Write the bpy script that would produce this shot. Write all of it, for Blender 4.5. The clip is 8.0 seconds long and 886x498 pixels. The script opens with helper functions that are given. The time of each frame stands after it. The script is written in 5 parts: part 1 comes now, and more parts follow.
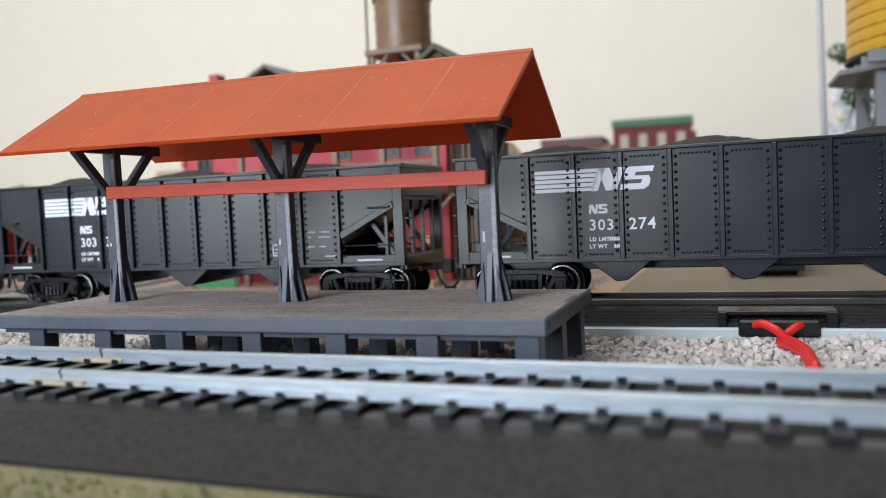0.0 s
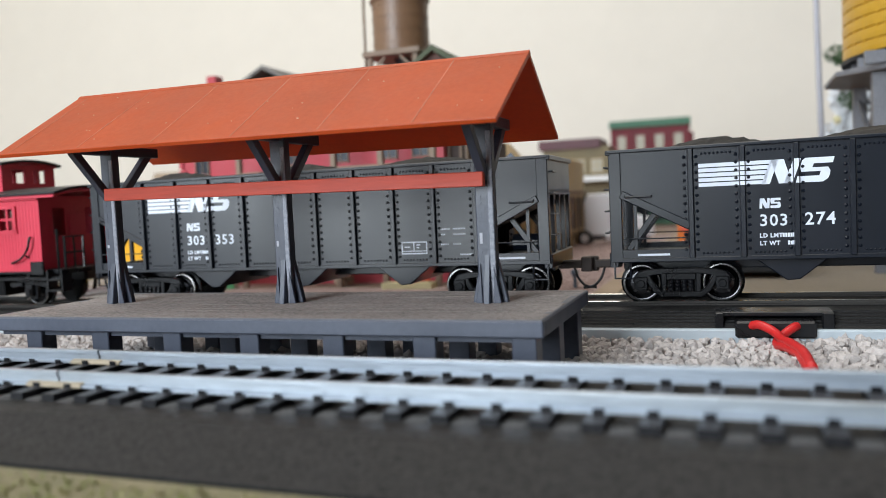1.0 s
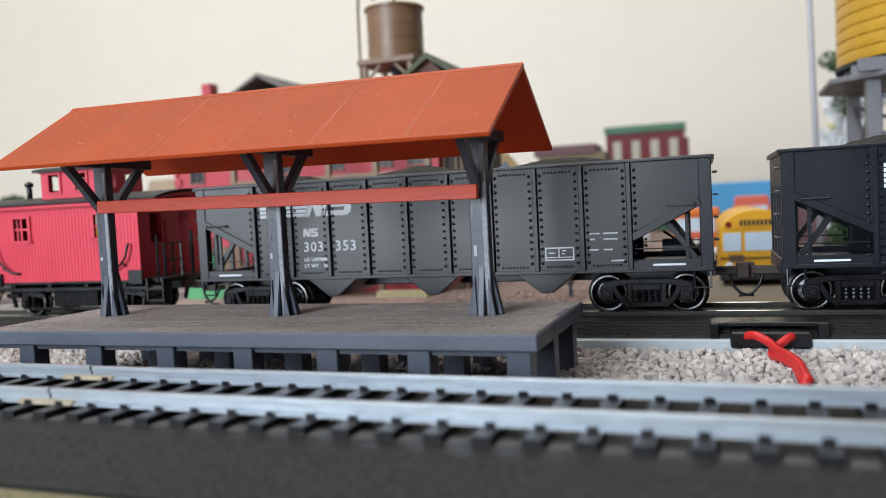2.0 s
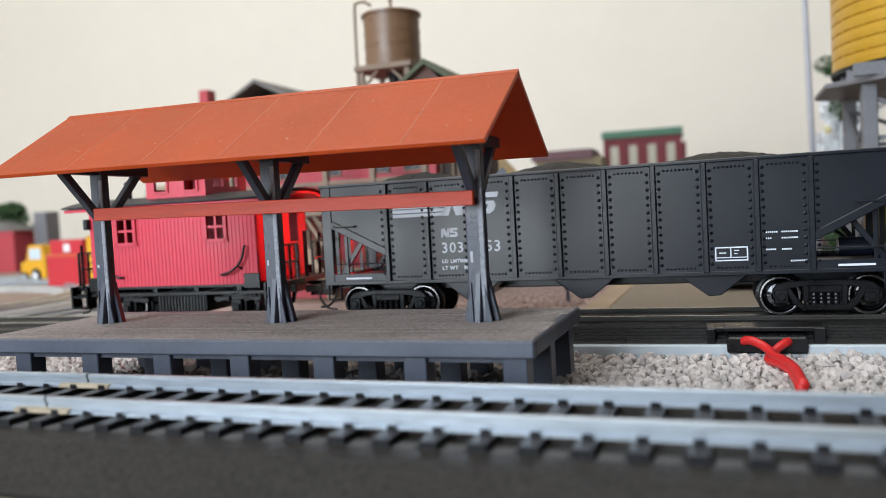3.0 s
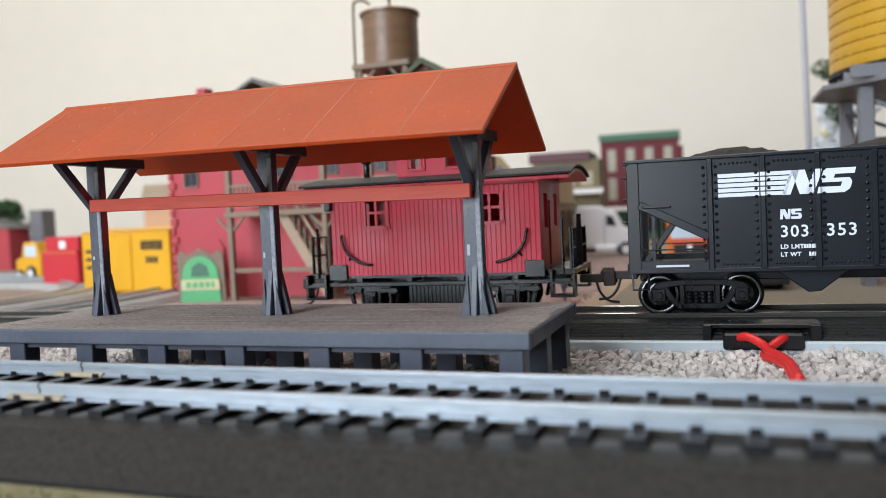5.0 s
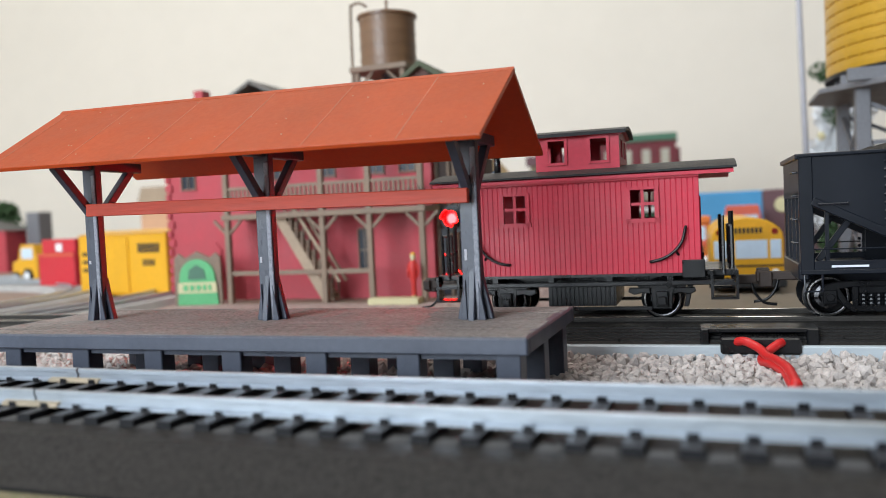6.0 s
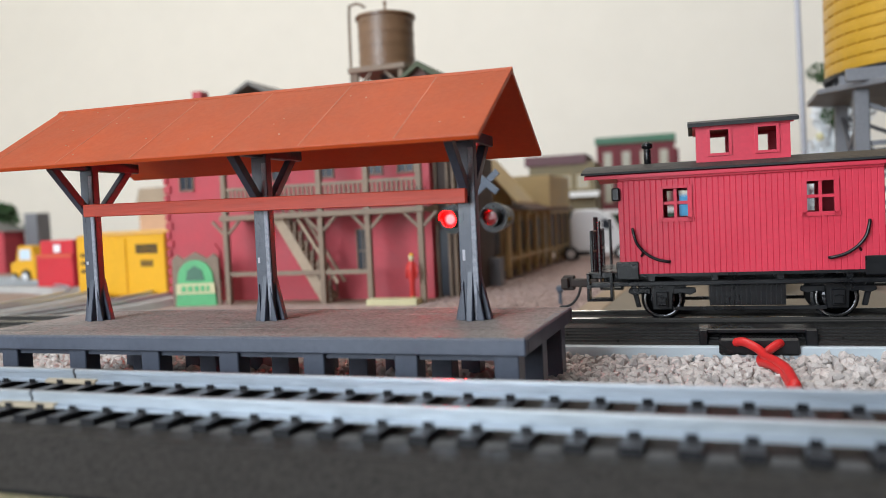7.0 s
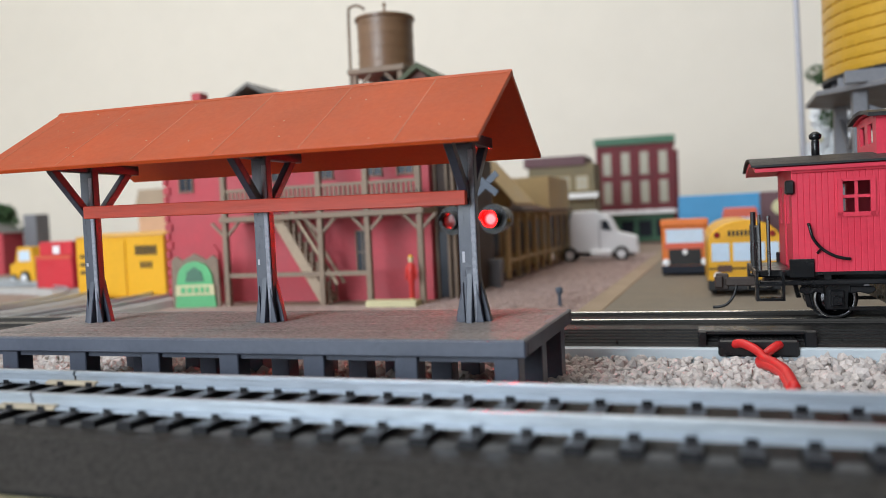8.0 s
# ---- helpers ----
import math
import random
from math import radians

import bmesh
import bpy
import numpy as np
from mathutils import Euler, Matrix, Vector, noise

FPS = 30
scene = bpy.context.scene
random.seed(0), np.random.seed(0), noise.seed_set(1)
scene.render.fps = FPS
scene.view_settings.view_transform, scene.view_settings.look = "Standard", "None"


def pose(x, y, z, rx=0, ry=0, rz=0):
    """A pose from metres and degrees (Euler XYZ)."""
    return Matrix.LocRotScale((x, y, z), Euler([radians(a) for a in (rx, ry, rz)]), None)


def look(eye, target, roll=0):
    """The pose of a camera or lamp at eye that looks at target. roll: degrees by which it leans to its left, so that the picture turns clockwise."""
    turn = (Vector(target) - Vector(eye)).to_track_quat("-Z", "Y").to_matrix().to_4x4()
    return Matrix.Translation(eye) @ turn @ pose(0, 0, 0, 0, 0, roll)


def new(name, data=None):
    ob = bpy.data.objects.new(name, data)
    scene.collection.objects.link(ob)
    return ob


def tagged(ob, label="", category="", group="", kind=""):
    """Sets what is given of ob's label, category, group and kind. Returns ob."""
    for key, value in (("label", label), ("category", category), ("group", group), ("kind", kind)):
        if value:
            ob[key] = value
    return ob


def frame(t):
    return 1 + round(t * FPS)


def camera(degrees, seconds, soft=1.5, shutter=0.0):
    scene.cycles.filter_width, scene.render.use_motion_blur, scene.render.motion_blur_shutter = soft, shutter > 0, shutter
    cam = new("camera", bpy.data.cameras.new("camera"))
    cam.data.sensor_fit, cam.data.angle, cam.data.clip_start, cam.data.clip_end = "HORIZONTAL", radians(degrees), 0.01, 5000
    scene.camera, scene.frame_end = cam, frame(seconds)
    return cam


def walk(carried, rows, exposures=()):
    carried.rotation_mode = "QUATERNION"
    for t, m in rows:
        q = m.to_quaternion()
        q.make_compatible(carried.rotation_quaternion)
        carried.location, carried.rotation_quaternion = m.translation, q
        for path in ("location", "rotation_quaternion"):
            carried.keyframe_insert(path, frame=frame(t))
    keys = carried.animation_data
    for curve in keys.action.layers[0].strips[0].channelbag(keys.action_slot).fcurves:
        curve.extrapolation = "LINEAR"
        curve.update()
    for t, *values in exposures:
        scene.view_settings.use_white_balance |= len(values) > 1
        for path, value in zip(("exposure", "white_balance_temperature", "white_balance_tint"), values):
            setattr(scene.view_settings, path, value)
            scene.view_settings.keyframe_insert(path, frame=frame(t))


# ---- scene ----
# Lengths below are millimetres of a model railway, turned into metres when a mesh or a place is made.
MM = 0.001
cam = camera(58.2, 8.0, soft=0.75)
cam.data.dof.use_dof, cam.data.dof.focus_distance, cam.data.dof.aperture_fstop = True, 0.198, 17.0
# seconds, x, y, z, pitch, lean to the right, turn to the left
PATH = [
    (0.0, -0.84, -0.88, 39.53, -3.34, 2.66, 20.49),
    (0.5, -0.57, -1.31, 39.76, -3.33, 2.67, 20.42),
    (1.0, -0.58, -1.21, 39.59, -3.25, 2.70, 20.34),
    (1.5, -0.39, -0.51, 40.56, -3.09, 2.77, 20.20),
    (3.0, 0.26, -0.48, 41.62, -2.59, 3.10, 19.93),
    (3.5, 0.64, -1.25, 41.77, -2.43, 3.03, 19.88),
    (4.0, -0.08, -0.78, 39.31, -2.42, 2.93, 19.88),
    (4.5, -0.02, -0.54, 39.00, -2.40, 2.71, 19.80),
    (6.0, 0.04, -0.08, 39.96, -2.26, 2.63, 19.48),
    (6.5, 0.19, -0.13, 39.95, -2.22, 2.64, 19.44),
    (7.0, 0.04, 0.33, 39.82, -2.19, 2.64, 19.39),
    (7.5, 0.22, -0.06, 40.12, -2.15, 2.63, 19.34),
    (8.0, 0.00, 0.00, 40.00, -2.11, 2.63, 19.32),
]
walk(cam, [(t, pose(x * MM, y * MM, z * MM, 0, 0, yaw) @ pose(0, 0, 0, 90 + pitch) @ pose(0, 0, 0, 0, 0, -lean))
           for t, x, y, z, pitch, lean, yaw in PATH],
     exposures=[(0.0, 0.0), (4.5, -0.02), (7.2, -0.07), (8.0, -0.13)])

# ---- light ----
world = bpy.data.worlds.new("world")
scene.world = world
world.use_nodes = True
sky = world.node_tree.nodes.new("ShaderNodeTexSky")
sky.sky_type, sky.sun_disc, sky.sun_elevation, sky.sun_rotation = "NISHITA", False, radians(40), radians(160)
world.node_tree.links.new(sky.outputs[0], world.node_tree.nodes["Background"].inputs[0])
world.node_tree.nodes["Background"].inputs[1].default_value = 0.1


def area_lamp(name, at, target, w, h, watts, colour):
    data = bpy.data.lights.new(name, "AREA")
    data.shape, data.size, data.size_y, data.energy, data.color = "RECTANGLE", w, h, watts, colour
    ob = new(name, data)
    ob.matrix_world = look(at, target)
    return ob


# daylight of the window behind the camera, and unseen overhead fill added above
area_lamp("window_light", (-0.72, -1.40, 0.6), (-0.72, 0.4, 0.6), 1.1, 1.35, 52, (0.83, 0.92, 1.0))
area_lamp("ceiling_light", (-0.35, 0.25, 1.52), (-0.35, 0.25, 0.0), 1.2, 0.9, 11.0, (1.0, 0.96, 0.9))


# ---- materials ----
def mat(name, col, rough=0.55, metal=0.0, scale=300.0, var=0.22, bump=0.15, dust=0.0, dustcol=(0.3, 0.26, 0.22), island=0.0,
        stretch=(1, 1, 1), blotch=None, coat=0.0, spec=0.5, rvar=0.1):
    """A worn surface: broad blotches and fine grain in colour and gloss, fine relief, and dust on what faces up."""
    m = bpy.data.materials.new(name)
    m.use_nodes = True
    nt = m.node_tree
    nodes, link = nt.nodes, nt.links.new
    b = nodes["Principled BSDF"]
    b.inputs["Metallic"].default_value = metal
    b.inputs["Coat Weight"].default_value = coat
    b.inputs["Specular IOR Level"].default_value = spec
    tc = nodes.new("ShaderNodeTexCoord")
    mp = nodes.new("ShaderNodeMapping")
    mp.inputs["Scale"].default_value = stretch
    link(tc.outputs["Object"], mp.inputs[0])
    n1, n2 = nodes.new("ShaderNodeTexNoise"), nodes.new("ShaderNodeTexNoise")
    for n, s, d in ((n1, scale * 0.22, 3), (n2, scale * 3.5, 4)):
        n.inputs["Scale"].default_value, n.inputs["Detail"].default_value, n.inputs["Roughness"].default_value = s, d, 0.6
        link(mp.outputs[0], n.inputs["Vector"])
    add = nodes.new("ShaderNodeMath")
    add.operation = "ADD"
    link(n1.outputs[0], add.inputs[0]), link(n2.outputs[0], add.inputs[1])
    value = add.outputs[0]
    if island:
        g = nodes.new("ShaderNodeNewGeometry")
        k = nodes.new("ShaderNodeMath")
        k.operation = "MULTIPLY_ADD"
        k.inputs[1].default_value = island
        link(g.outputs["Random Per Island"], k.inputs[0]), link(value, k.inputs[2])
        o = nodes.new("ShaderNodeObjectInfo")
        k2 = nodes.new("ShaderNodeMath")
        k2.operation = "MULTIPLY_ADD"
        k2.inputs[1].default_value = island
        link(o.outputs["Random"], k2.inputs[0]), link(k.outputs[0], k2.inputs[2])
        value = k2.outputs[0]
    ramp = nodes.new("ShaderNodeMapRange")
    ramp.inputs["From Min"].default_value, ramp.inputs["From Max"].default_value = 0.55, 1.45 + 1.6 * island
    link(value, ramp.inputs[0])
    mix = nodes.new("ShaderNodeMix")
    mix.data_type = "RGBA"
    lo = blotch or tuple(c * (1 - var) for c in col)
    mix.inputs["A"].default_value = (*lo, 1)
    mix.inputs["B"].default_value = (*(min(1, c * (1 + var)) for c in col), 1)
    link(ramp.outputs[0], mix.inputs["Factor"])
    colour = mix.outputs["Result"]
    rr = nodes.new("ShaderNodeMapRange")
    rr.inputs["From Min"].default_value, rr.inputs["From Max"].default_value = 0.3, 0.7
    rr.inputs["To Min"].default_value, rr.inputs["To Max"].default_value = max(0.05, rough - rvar), min(1, rough + rvar)
    link(n1.outputs[0], rr.inputs[0])
    roughness = rr.outputs[0]
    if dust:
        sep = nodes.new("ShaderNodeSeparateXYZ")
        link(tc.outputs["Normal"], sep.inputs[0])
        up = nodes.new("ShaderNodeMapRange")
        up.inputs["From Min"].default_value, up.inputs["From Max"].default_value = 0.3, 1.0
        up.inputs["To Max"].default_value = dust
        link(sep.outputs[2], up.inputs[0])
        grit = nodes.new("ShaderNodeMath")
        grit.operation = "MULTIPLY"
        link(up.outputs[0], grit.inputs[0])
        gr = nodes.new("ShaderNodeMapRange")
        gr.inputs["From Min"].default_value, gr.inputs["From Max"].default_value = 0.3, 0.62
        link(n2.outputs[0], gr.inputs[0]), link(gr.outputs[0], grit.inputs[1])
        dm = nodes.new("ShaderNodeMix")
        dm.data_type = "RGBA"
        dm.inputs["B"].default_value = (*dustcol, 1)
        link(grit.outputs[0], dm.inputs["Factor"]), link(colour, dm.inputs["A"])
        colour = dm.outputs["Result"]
    link(colour, b.inputs["Base Color"])
    link(roughness, b.inputs["Roughness"])
    if bump:
        bp = nodes.new("ShaderNodeBump")
        bp.inputs["Strength"].default_value, bp.inputs["Distance"].default_value = bump, 0.0004
        link(n2.outputs[0], bp.inputs["Height"]), link(bp.outputs[0], b.inputs["Normal"])
    return m


def glow(name, col, strength):
    m = bpy.data.materials.new(name)
    m.use_nodes = True
    b = m.node_tree.nodes["Principled BSDF"]
    b.inputs["Base Color"].default_value = (*col, 1)
    b.inputs["Emission Color"].default_value = (*col, 1)
    b.inputs["Emission Strength"].default_value = strength
    return m


# the roof's dust tint also paints in a dull sheen on upward faces
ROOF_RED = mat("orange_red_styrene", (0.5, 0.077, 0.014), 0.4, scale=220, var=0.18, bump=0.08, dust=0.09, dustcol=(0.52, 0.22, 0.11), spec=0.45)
# paler than the sheet: ridge highlight put into the colour, with pale scratches
ROOF_SEAM = mat("highlit_scratched_roof_seam", (0.52, 0.14, 0.075), 0.5, scale=900, var=0.5, bump=0.2)
EDGE_WORN = mat("rubbed_slate_edge", (0.15, 0.16, 0.195), 0.4, scale=500, var=0.7, bump=0.5)
# the thin roof sheet lets some light through
_nt = ROOF_RED.node_tree
_tr, _mx = _nt.nodes.new("ShaderNodeBsdfTranslucent"), _nt.nodes.new("ShaderNodeMixShader")
_tr.inputs["Color"].default_value, _mx.inputs[0].default_value = (0.7, 0.04, 0.006, 1), 0.27
_nt.links.new(_nt.nodes["Principled BSDF"].outputs[0], _mx.inputs[1])
_nt.links.new(_tr.outputs[0], _mx.inputs[2])
_nt.links.new(_mx.outputs[0], _nt.nodes["Material Output"].inputs[0])
BEAM_RED = mat("brush_painted_red", (0.48, 0.05, 0.021), 0.5, scale=250, var=0.25, bump=0.35, spec=0.3, stretch=(0.12, 1, 1))
POST_GREY = mat("dark_slate_styrene", (0.046, 0.053, 0.076), 0.42, scale=260, var=0.3, bump=0.25)
WORN = mat("scuffed_pale_slate", (0.24, 0.25, 0.29), 0.4, scale=420, var=0.7, bump=0.6)
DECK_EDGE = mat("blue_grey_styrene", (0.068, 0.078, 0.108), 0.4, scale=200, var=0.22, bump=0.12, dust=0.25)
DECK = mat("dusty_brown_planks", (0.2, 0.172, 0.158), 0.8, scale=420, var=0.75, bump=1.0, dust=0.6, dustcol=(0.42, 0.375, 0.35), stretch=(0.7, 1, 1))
CRUMB = mat("pale_dust_crumbs", (0.6, 0.42, 0.32), 0.8, scale=400)
CHIP = mat("bare_grey_scuff", (0.4, 0.4, 0.44), 0.6, scale=500)
RAIL = mat("nickel_silver_rail", (0.46, 0.51, 0.57), 0.42, 0.8, scale=260, var=0.16, bump=0.15, stretch=(0.2, 1, 1))
RAIL_TOP = mat("polished_rail", (0.8, 0.78, 0.74), 0.22, 1.0, scale=260, var=0.1, bump=0.05, stretch=(0.1, 1, 1))
BRASS = mat("brass_joiner", (0.5, 0.42, 0.31), 0.4, 0.7, scale=300, var=0.2)
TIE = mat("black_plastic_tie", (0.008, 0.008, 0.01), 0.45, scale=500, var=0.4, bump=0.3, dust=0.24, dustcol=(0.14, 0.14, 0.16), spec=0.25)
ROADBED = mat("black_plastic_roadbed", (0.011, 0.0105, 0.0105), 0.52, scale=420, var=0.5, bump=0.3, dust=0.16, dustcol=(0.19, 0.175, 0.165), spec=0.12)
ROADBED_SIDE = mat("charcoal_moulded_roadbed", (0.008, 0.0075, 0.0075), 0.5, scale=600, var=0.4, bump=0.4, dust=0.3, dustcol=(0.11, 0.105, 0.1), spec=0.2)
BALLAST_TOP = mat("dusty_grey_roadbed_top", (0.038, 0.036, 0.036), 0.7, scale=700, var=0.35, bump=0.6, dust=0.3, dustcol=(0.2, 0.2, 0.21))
BLACK = mat("black_plastic", (0.005, 0.0055, 0.007), 0.3, scale=400, var=0.3, bump=0.1, dust=0.05, spec=0.45)
RAIL_WEB = mat("dark_rail_web", (0.05, 0.045, 0.04), 0.5, 0.4, scale=300, var=0.3)
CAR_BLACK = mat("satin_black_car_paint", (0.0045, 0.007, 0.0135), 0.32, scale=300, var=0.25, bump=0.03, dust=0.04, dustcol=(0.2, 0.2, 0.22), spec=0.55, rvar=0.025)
TRUCK_BLACK = mat("matt_black_castings", (0.005, 0.0055, 0.007), 0.3, scale=500, var=0.3, bump=0.12, dust=0.06, spec=0.3)
STEEL = mat("bright_wheel_steel", (0.2, 0.195, 0.19), 0.3, 1.0, scale=400, var=0.2)
WHEEL_FACE = mat("dark_bright_wheel_dish", (0.09, 0.09, 0.095), 0.24, 1.0, scale=400, var=0.3, bump=0.05)
RUST = mat("rusty_coupler", (0.035, 0.022, 0.017), 0.6, scale=500, var=0.4)
WHITE_INK = mat("white_lettering", (0.72, 0.76, 0.84), 0.5, scale=300, var=0.06, bump=0)
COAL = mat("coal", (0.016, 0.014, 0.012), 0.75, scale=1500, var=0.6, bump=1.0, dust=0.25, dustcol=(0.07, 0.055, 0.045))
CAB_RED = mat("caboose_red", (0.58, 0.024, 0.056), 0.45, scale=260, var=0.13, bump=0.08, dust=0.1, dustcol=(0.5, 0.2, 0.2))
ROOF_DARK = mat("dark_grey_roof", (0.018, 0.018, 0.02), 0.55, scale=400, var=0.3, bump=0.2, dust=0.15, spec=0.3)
STONE = mat("pale_ballast_stone", (0.55, 0.5, 0.475), 0.85, scale=900, var=0.3, bump=0.6, island=0.6, blotch=(0.17, 0.155, 0.15))
GRIT = mat("grey_grit", (0.34, 0.31, 0.29), 0.95, scale=700, var=0.45, bump=1.0)
BOARD = mat("pale_grey_painted_board", (0.5, 0.56, 0.6), 0.5, scale=200, var=0.1, bump=0.1, stretch=(0.2, 1, 1))
WIRE = mat("red_wire", (0.6, 0.02, 0.02), 0.38, scale=300, var=0.12, bump=0.04)
EARTH = mat("layout_earth", (0.27, 0.2, 0.16), 0.95, scale=160, var=0.4, bump=0.8)
GRASS = mat("flocked_grass", (0.14, 0.16, 0.05), 0.95, scale=200, var=0.5, bump=0.5, island=0.5, blotch=(0.3, 0.24, 0.13))
MAT = mat("olive_grass_mat", (0.22, 0.18, 0.11), 0.95, scale=260, var=0.5, bump=1.0, blotch=(0.1, 0.11, 0.055))
WALL = mat("cream_wall_paint", (0.84, 0.78, 0.695), 0.85, scale=6, var=0.03, bump=0.02)
CEILING = mat("white_ceiling", (0.8, 0.79, 0.76), 0.9, scale=6, var=0.03, bump=0.02)
# for walls out of view, made dark to cut fill and deepen blacks
DARK_WALL = mat("fill_cutting_dark_wall", (0.055, 0.063, 0.078), 0.6, scale=8, var=0.3, bump=0.1, stretch=(1, 1, 0.15))
# unseen floor, also darkened so it throws back less light
CARPET = mat("room_floor", (0.14, 0.12, 0.11), 0.9, scale=40, var=0.2)


# ---- building tools ----
def thing(name, label, category, at=(0, 0, 0), rz=0.0, group="", kind=""):
    ob = new(name)
    ob.empty_display_size = 0.01
    ob.matrix_basis = pose(at[0] * MM, at[1] * MM, at[2] * MM, 0, 0, rz)
    return tagged(ob, label, category, group, kind)


def mesh_of(name, bm, material, bevel=0.0, smooth=False):
    if bevel:
        bm.normal_update()
        sharp = [e for e in bm.edges if len(e.link_faces) == 2 and e.calc_face_angle(0) > 0.6]
        bmesh.ops.bevel(bm, geom=sharp, offset=bevel, segments=1, affect="EDGES", clamp_overlap=True)
    bmesh.ops.scale(bm, vec=(MM, MM, MM), verts=bm.verts)
    bmesh.ops.recalc_face_normals(bm, faces=bm.faces)
    me = bpy.data.meshes.new(name)
    if smooth:
        for f in bm.faces:
            f.smooth = True
    bm.to_mesh(me)
    bm.free()
    for x in (material if isinstance(material, (list, tuple)) else [material]):
        me.materials.append(x)
    return me


def part(name, bm, material, parent, label="", at=(0, 0, 0), bevel=0.0, smooth=False, kind=""):
    me = bm if isinstance(bm, bpy.types.Mesh) else mesh_of(name, bm, material, bevel, smooth)
    ob = new(name, me)
    ob.parent = parent
    ob.location = [c * MM for c in at]
    return tagged(ob, label, "", "", kind)


def solid(name, bm, material, label, category="", at=(0, 0, 0), rz=0.0, bevel=0.0, smooth=False, kind="", group=""):
    ob = new(name, mesh_of(name, bm, material, bevel, smooth))
    ob.matrix_basis = pose(at[0] * MM, at[1] * MM, at[2] * MM, 0, 0, rz)
    return tagged(ob, label, category, group, kind)


def box(x0, x1, y0, y1, z0, z1, bm=None):
    bm = bm or bmesh.new()
    v = [bm.verts.new((x, y, z)) for x in (x0, x1) for y in (y0, y1) for z in (z0, z1)]
    for f in ((0, 1, 3, 2), (4, 6, 7, 5), (0, 4, 5, 1), (2, 3, 7, 6), (0, 2, 6, 4), (1, 5, 7, 3)):
        bm.faces.new([v[i] for i in f])
    return bm


def prism(points, a, b, axis="y", bm=None):
    """A flat outline pushed from a to b along an axis; the outline is given in the other two, in order."""
    bm = bm or bmesh.new()

    def at(p, d):
        return {"x": (d, p[0], p[1]), "y": (p[0], d, p[1]), "z": (p[0], p[1], d)}[axis]
    lo = [bm.verts.new(at(p, a)) for p in points]
    hi = [bm.verts.new(at(p, b)) for p in points]
    bm.faces.new(lo), bm.faces.new(hi[::-1])
    n = len(points)
    for i in range(n):
        bm.faces.new((lo[i], hi[i], hi[(i + 1) % n], lo[(i + 1) % n]))
    return bm


def tube(points, r, sides=8, bm=None, r2=None):
    """A round bar along points, tapering from r to r2."""
    bm = bm or bmesh.new()
    pts = [Vector(p) for p in points]
    rings = []
    ref = None
    for i, p in enumerate(pts):
        d = (pts[min(i + 1, len(pts) - 1)] - pts[max(i - 1, 0)]).normalized()
        if ref is None:
            ref = d.orthogonal().normalized()
        ref = (ref - d * ref.dot(d)).normalized()
        w = d.cross(ref)
        rad = r if r2 is None else r + (r2 - r) * i / (len(pts) - 1)
        rings.append([bm.verts.new(p + rad * (ref * math.cos(a) + w * math.sin(a))) for a in (2 * math.pi * k / sides for k in range(sides))])
    for a, b in zip(rings, rings[1:]):
        for k in range(sides):
            bm.faces.new((a[k], a[(k + 1) % sides], b[(k + 1) % sides], b[k]))
    bm.faces.new(rings[0][::-1]), bm.faces.new(rings[-1])
    return bm


def lathe(profile, sides=24, centre=(0, 0, 0), axis="z", bm=None, ends=True):
    """A turned body: (radius, height) pairs round an axis, closed at both ends unless it is a ring."""
    bm = bm or bmesh.new()
    rings = []
    for r, h in profile:
        ring = []
        for k in range(sides):
            a = 2 * math.pi * k / sides
            u, v = r * math.cos(a), r * math.sin(a)
            p = {"z": (u, v, h), "y": (u, h, v), "x": (h, u, v)}[axis]
            ring.append(bm.verts.new((p[0] + centre[0], p[1] + centre[1], p[2] + centre[2])))
        rings.append(ring)
    for a, b in zip(rings, rings[1:]):
        for k in range(sides):
            bm.faces.new((a[k], a[(k + 1) % sides], b[(k + 1) % sides], b[k]))
    if ends:
        bm.faces.new(rings[0][::-1]), bm.faces.new(rings[-1])
    return bm


def bar(p, q, w, h=None, bm=None):
    """A square bar from p to q."""
    bm = bm or bmesh.new()
    p, q = Vector(p), Vector(q)
    d = (q - p).normalized()
    s = d.cross(Vector((0, 0, 1)) if abs(d.z) < 0.95 else Vector((0, 1, 0))).normalized() * (w / 2)
    u = d.cross(s).normalized() * ((h or w) / 2)
    ends = [[bm.verts.new(e + a * s + b * u) for a, b in ((1, 1), (-1, 1), (-1, -1), (1, -1))] for e in (p, q)]
    for k in range(4):
        bm.faces.new((ends[0][k], ends[0][(k + 1) % 4], ends[1][(k + 1) % 4], ends[1][k]))
    bm.faces.new(ends[0][::-1]), bm.faces.new(ends[1])
    return bm


def words(text, size, depth=0.05, bold=0.0):
    """Lettering in the built-in font, as a mesh in millimetres in the xz plane that faces -y, from its lower left corner."""
    cu = bpy.data.curves.new("lettering", "FONT")
    cu.body, cu.size, cu.extrude, cu.offset, cu.resolution_u = text, size, depth, bold, 2
    cu.space_character = 1.12
    ob = new("lettering", cu)
    bpy.context.view_layer.update()
    me = bpy.data.meshes.new_from_object(ob.evaluated_get(bpy.context.evaluated_depsgraph_get()))
    bpy.data.objects.remove(ob)
    bm = bmesh.new()
    bm.from_mesh(me)
    bmesh.ops.rotate(bm, cent=(0, 0, 0), matrix=Matrix.Rotation(radians(90), 3, "X"), verts=bm.verts)
    return bm


